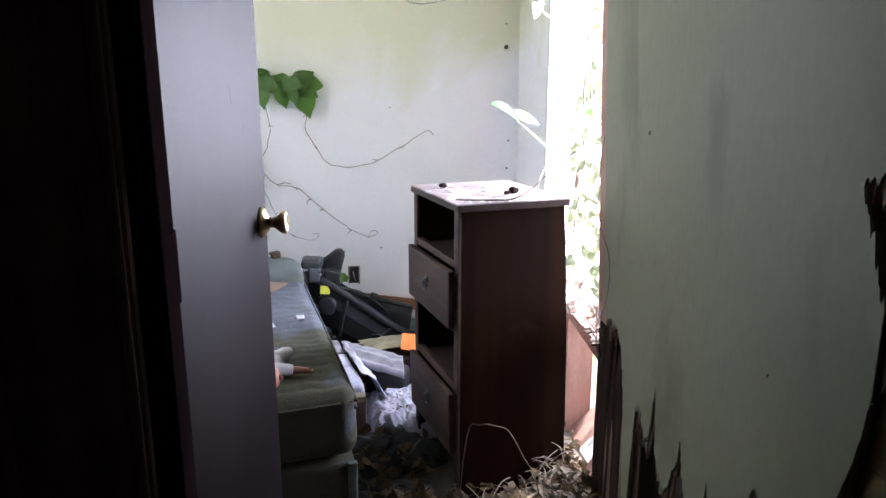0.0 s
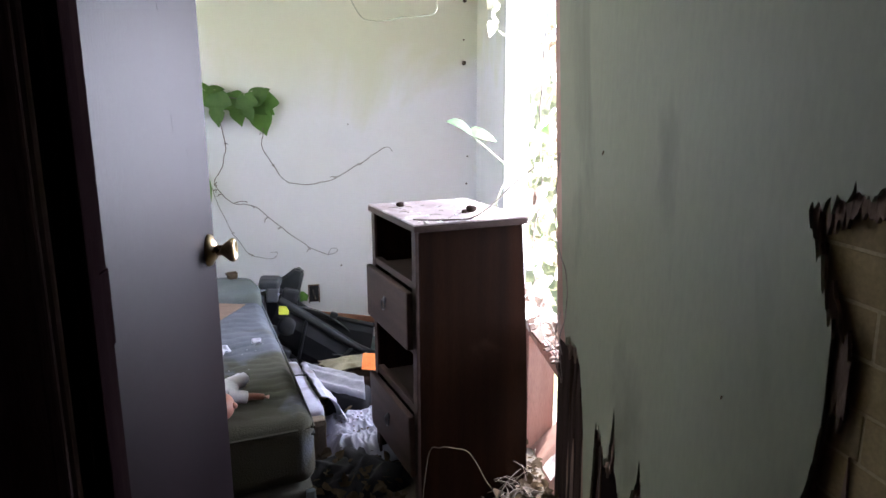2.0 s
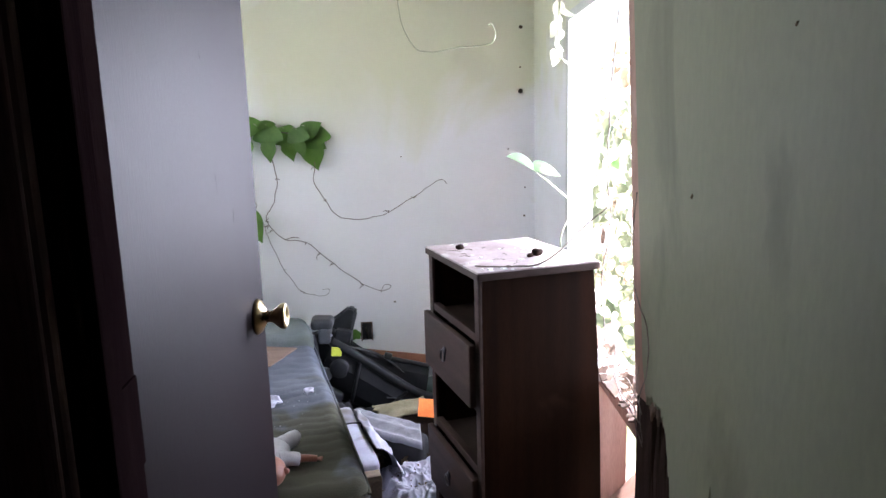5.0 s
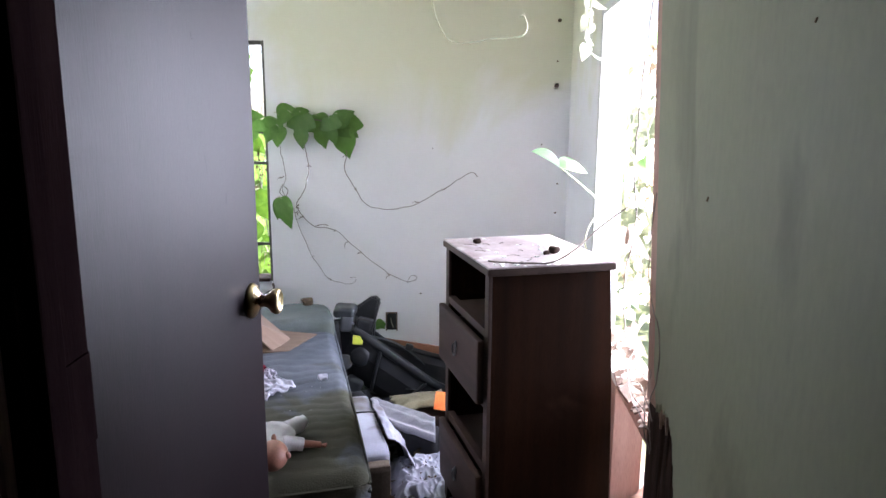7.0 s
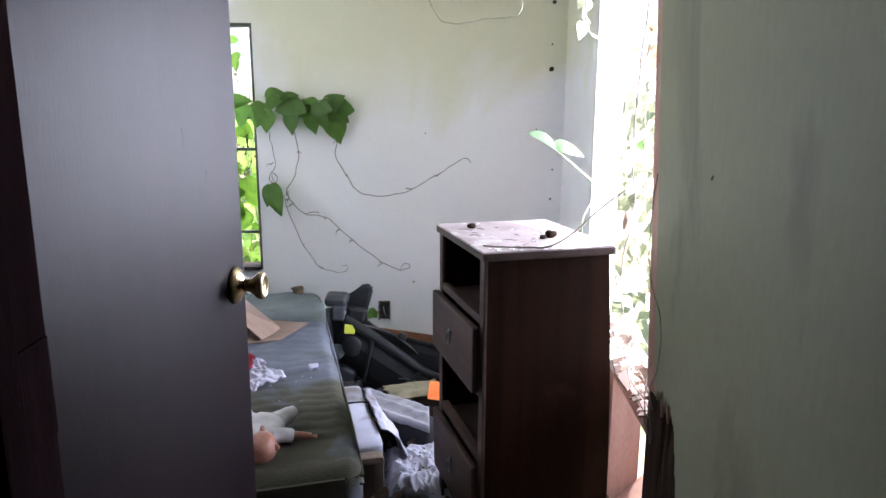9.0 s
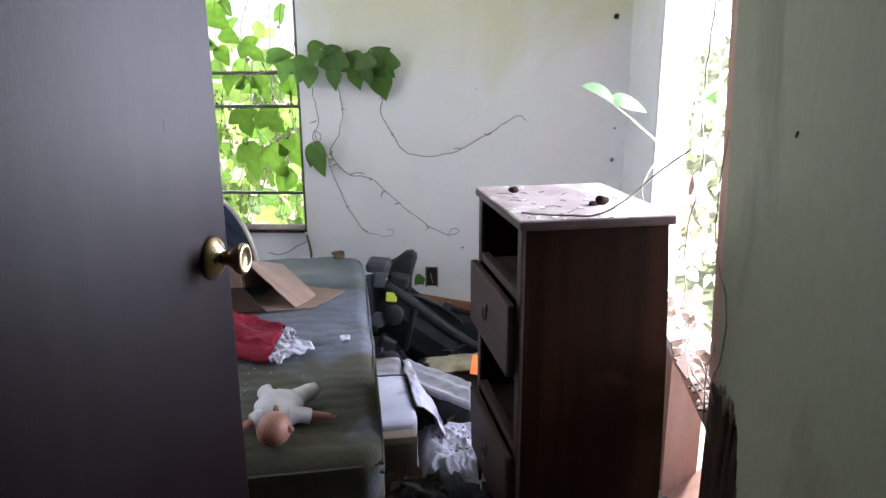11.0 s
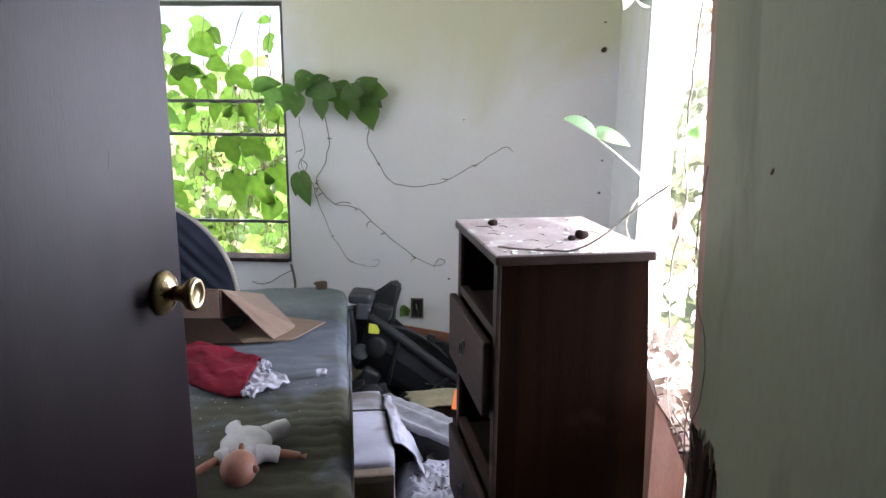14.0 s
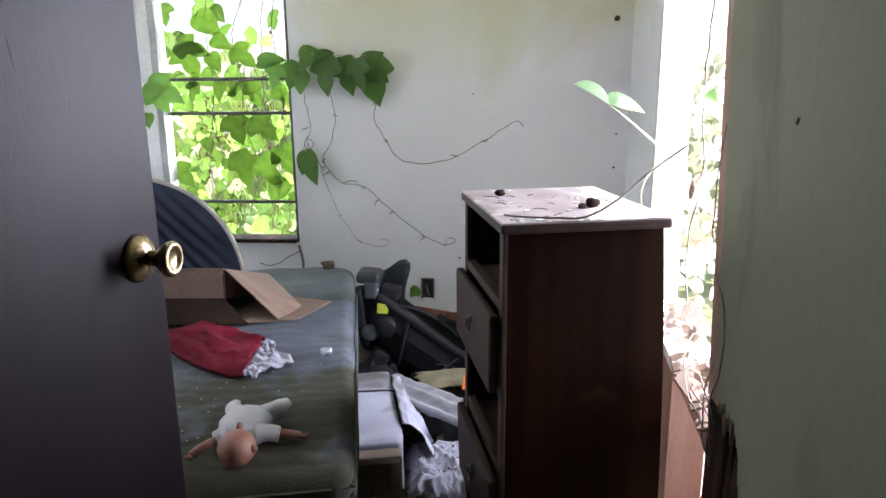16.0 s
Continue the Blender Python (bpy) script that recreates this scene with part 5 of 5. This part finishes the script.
def curtain(name, label, n, spot, seed, size, leaves, deads=0, stems=14):
    """A hanging curtain of creeper: leaves each on their own, with stems and dry tufts."""
    g = thing(name, label, "vine", pose(0, 0, 0))
    r = random.Random(seed)
    for k in range(stems):
        p = spot(r)
        q = [Vector(p) + Vector((0, 0, 0.5))]
        for j in range(4):
            q.append(q[-1] + Vector((r.uniform(-0.08, 0.08), r.uniform(-0.05, 0.05), -r.uniform(0.12, 0.25))))
        part("stem", tube(q, r.uniform(0.001, 0.003), taper=0.5, sides=5, n=4, wob=0.008), M_TWIG, g, smooth=True)
    scatter("leaf", g, leaves, [turn(*spot(r), -90 + r.uniform(-45, 35), r.uniform(-60, 60), r.uniform(-50, 50), r.uniform(*size)) for k in range(n)])
    if deads:
        tufts = [spot(r) for k in range(deads // 14 + 1)]
        ps = []
        for k in range(deads):
            t = tufts[k % len(tufts)]
            ps.append(turn(t[0] + r.gauss(0, 0.03), t[1] + r.gauss(0, 0.03), t[2] - r.uniform(0, 0.16), -90 + r.uniform(-30, 30), r.uniform(-30, 30), r.uniform(0, 360), r.uniform(0.02, 0.06)))
        scatter("dead_leaf", g, DEADS, ps)
    return g


def spot_north(r):
    z = 0.35 + 1.30 * r.random() ** 0.95
    if z > 1.28 and r.random() < 0.35:
        z = r.uniform(0.4, 1.25)
    return (r.uniform(-1.65, -0.15), FAR + r.uniform(0.12, 0.75), z)


def spot_north_far(r):
    return (r.uniform(-2.2, 0.3), FAR + r.uniform(1.0, 1.7), r.uniform(-0.2, 1.05) + 0.5 * r.random() ** 3)


def spot_east(r):
    return (0.97 + r.uniform(0.02, 0.75), r.uniform(2.0, 4.1), 0.3 + 1.5 * r.random() ** 1.1)


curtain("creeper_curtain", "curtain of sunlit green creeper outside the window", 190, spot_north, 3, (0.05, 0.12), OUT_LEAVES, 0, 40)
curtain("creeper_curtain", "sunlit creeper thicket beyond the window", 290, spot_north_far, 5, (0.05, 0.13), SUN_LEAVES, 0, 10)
curtain("creeper_curtain", "bright creeper and dry tufts outside the broken window", 480, spot_east, 8, (0.025, 0.075), EAST_LEAVES, 200, 30)

near_leaves = thing("window_creeper", "leafy creeper strands hanging close before the window bars", "vine", pose(0, 0, 0))
rnd = random.Random(29)
for base, tip, kind, wide in (
        ((-1.002, 1.536), (-0.894, 1.454), 2, 0.9), ((-1.073, 1.403), (-1.020, 1.270), 0, 0.95), ((-1.100, 1.410), (-0.959, 1.375), 0, 0.8), ((-0.953, 1.365), (-0.905, 1.290), 2, 0.9),
        ((-0.933, 1.435), (-0.845, 1.395), 2, 0.9), ((-0.835, 1.390), (-0.745, 1.315), 0, 0.9), ((-0.876, 1.085), (-0.828, 0.965), 0, 0.95), ((-0.773, 1.075), (-0.665, 0.990), 0, 0.9),
        ((-0.741, 0.905), (-0.672, 0.755), 0, 0.9), ((-0.649, 0.945), (-0.585, 0.815), 0, 0.85), ((-0.645, 0.785), (-0.730, 0.675), 2, 1.0), ((-0.859, 0.915), (-0.808, 0.755), 0, 0.7),
        ((-1.167, 0.850), (-1.075, 0.772), 0, 0.9), ((-1.018, 0.980), (-0.985, 0.915), 2, 0.9), ((-1.075, 1.232), (-0.985, 1.253), 2, 0.7), ((-0.774, 1.250), (-0.740, 1.125), 0, 0.8),
        ((-0.90, 1.240), (-0.93, 1.150), 2, 0.8), ((-1.02, 1.235), (-1.06, 1.150), 0, 0.8), ((-0.66, 1.210), (-0.59, 1.150), 2, 0.9)):
    d = FAR + 0.085 + rnd.uniform(0.0, 0.05)
    leaf_to((base[0], d, base[1]), (tip[0], d - 0.015, tip[1]), (rnd.uniform(-0.4, 0.4), -1.0, rnd.uniform(0.0, 0.6)), OUT_LEAVES[0 if kind == 0 else 2], near_leaves, wide)
    part("leaf_stalk", tube([(base[0], d, base[1]), (base[0] + rnd.uniform(-0.02, 0.02), d + 0.01, base[1] + 0.03), (base[0] + rnd.uniform(-0.04, 0.04), d + 0.02, base[1] + 0.05)], 0.0014, sides=5, n=3), M_PALESTEM, near_leaves)
for x in (-0.98, -0.80, -0.70, -0.62):
    part("stem", tube([(x + rnd.uniform(-0.05, 0.05), FAR + 0.12, z) for z in (1.66, 1.45, 1.25, 1.05, 0.85, 0.62)], 0.0022, sides=5, n=4, wob=0.01), M_TWIG, near_leaves, smooth=True)
sill_vine = thing("sill_vine", "half-dead creeper hanging in the broken window", "vine", pose(0, 0, 0))
part("stem", tube([(0.90, 2.62, 1.70), (0.905, 2.70, 1.45), (0.90, 2.72, 1.22), (0.91, 2.70, 0.98), (0.90, 2.76, 0.78), (0.90, 2.70, 0.56)], 0.0028, n=5, wob=0.008), M_TWIG, sill_vine, smooth=True)
for (y0, z0b), (y1, z1b), mesh, wide in (
        ((2.74, 1.250), (2.86, 1.150), EAST_LEAVES[3], 0.9), ((2.74, 1.150), (2.80, 1.085), EAST_LEAVES[0], 0.9), ((2.60, 1.205), (2.55, 1.135), EAST_LEAVES[3], 0.8), ((2.66, 1.24), (2.58, 1.19), EAST_LEAVES[0], 0.9),
        ((2.70, 0.99), (2.62, 0.90), EAST_LEAVES[2], 0.8), ((2.73, 0.975), (2.75, 0.86), EAST_LEAVES[5], 0.8), ((2.88, 0.92), (2.95, 0.82), EAST_LEAVES[2], 0.9), ((2.80, 0.95), (2.86, 0.87), EAST_LEAVES[5], 0.8),
        ((2.66, 0.80), (2.60, 0.73), EAST_LEAVES[3], 0.8), ((2.76, 0.72), (2.84, 0.65), EAST_LEAVES[2], 0.8), ((2.64, 0.66), (2.56, 0.60), EAST_LEAVES[2], 0.8)):
    leaf_to((0.90 + rnd.uniform(-0.02, 0.02), y0, z0b), (0.89, y1, z1b), (-1.0, rnd.uniform(-0.5, 0.3), 0.3), mesh, sill_vine, wide)

# dry hanging strands and brown tufts between the bars
tufts = thing("dry_vine_tufts", "brown dead vine tufts and strands hanging in the window", "vine", pose(0, 0, 0))
rnd = random.Random(91)
crumbs = []
for x, z, n in ((-0.98, 1.06, 34), (-0.93, 0.98, 26), (-0.86, 1.05, 20), (-0.74, 1.03, 34), (-0.70, 0.94, 26), (-0.62, 1.06, 18), (-0.66, 1.24, 16), (-0.78, 1.22, 14), (-1.02, 0.86, 14), (-0.80, 0.84, 14), (-0.60, 0.60, 12), (-0.88, 0.62, 16), (-1.0, 0.58, 14), (-0.72, 0.57, 14)):
    y = FAR + rnd.uniform(0.10, 0.22)
    for k in range(4):
        q = [Vector((x + rnd.uniform(-0.03, 0.03), y, z + 0.12))]
        for j in range(4):
            q.append(q[-1] + Vector((rnd.uniform(-0.03, 0.03), rnd.uniform(-0.01, 0.01), -rnd.uniform(0.04, 0.09))))
        part("strand", tube(q, rnd.uniform(0.001, 0.0022), taper=0.6, sides=5, n=4, wob=0.010), M_DEAD, tufts, smooth=True)
    for k in range(n):
        crumbs.append(turn(x + rnd.gauss(0, 0.022), y + rnd.gauss(0, 0.02), z + rnd.gauss(0, 0.055), -90 + rnd.uniform(-50, 50), rnd.uniform(-50, 50), rnd.uniform(0, 360), rnd.uniform(0.009, 0.022)))
scatter("dead_leaf", tufts, DEADS, crumbs)


def thicket(label, material, n, spot, seed, size):
    """Growth further off, past counting."""
    r = random.Random(seed)
    b = bmesh.new()
    for k in range(n):
        leaf_bm(r.choice(("lobed", "heart", "oval")), r.uniform(*size), 0.25, 0.3, b, turn(*spot(r), -90 + r.uniform(-60, 40), r.uniform(-60, 60), r.uniform(-180, 180)), 1)
    tagged(single("thicket", b, material, label, "bushes"), kind="stuff")


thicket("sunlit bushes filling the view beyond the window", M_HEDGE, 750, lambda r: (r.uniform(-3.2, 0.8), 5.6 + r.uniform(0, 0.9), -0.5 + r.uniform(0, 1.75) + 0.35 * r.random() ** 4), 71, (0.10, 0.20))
thicket("pale bushes beyond the broken window, glare put into their colour", M_PALE, 2400, lambda r: (2.3 + r.uniform(0, 0.9), r.uniform(3.0, 8.5), -0.5 + r.uniform(0, 1.8) + 0.4 * r.random() ** 4), 72, (0.05, 0.13))

# ---- bricks behind the torn panelling ----
brick_mesh = mesh_of(box((0, 0, 0), (0.012, 0.196, 0.0645), 0.002), "brick", M_BRICK)
brick_wall = bpy.data.objects["wall_brick"]
for r in range(18):
    for c in range(5):
        ob = new("brick", brick_mesh)
        ob.parent = brick_wall
        ob.location = (0.8066 + 0.0005 * ((r * 7 + c * 3) % 3), 0.42 + 0.2 * c + (0.1 if r % 2 else 0.005), 0.002 + r * 0.069)
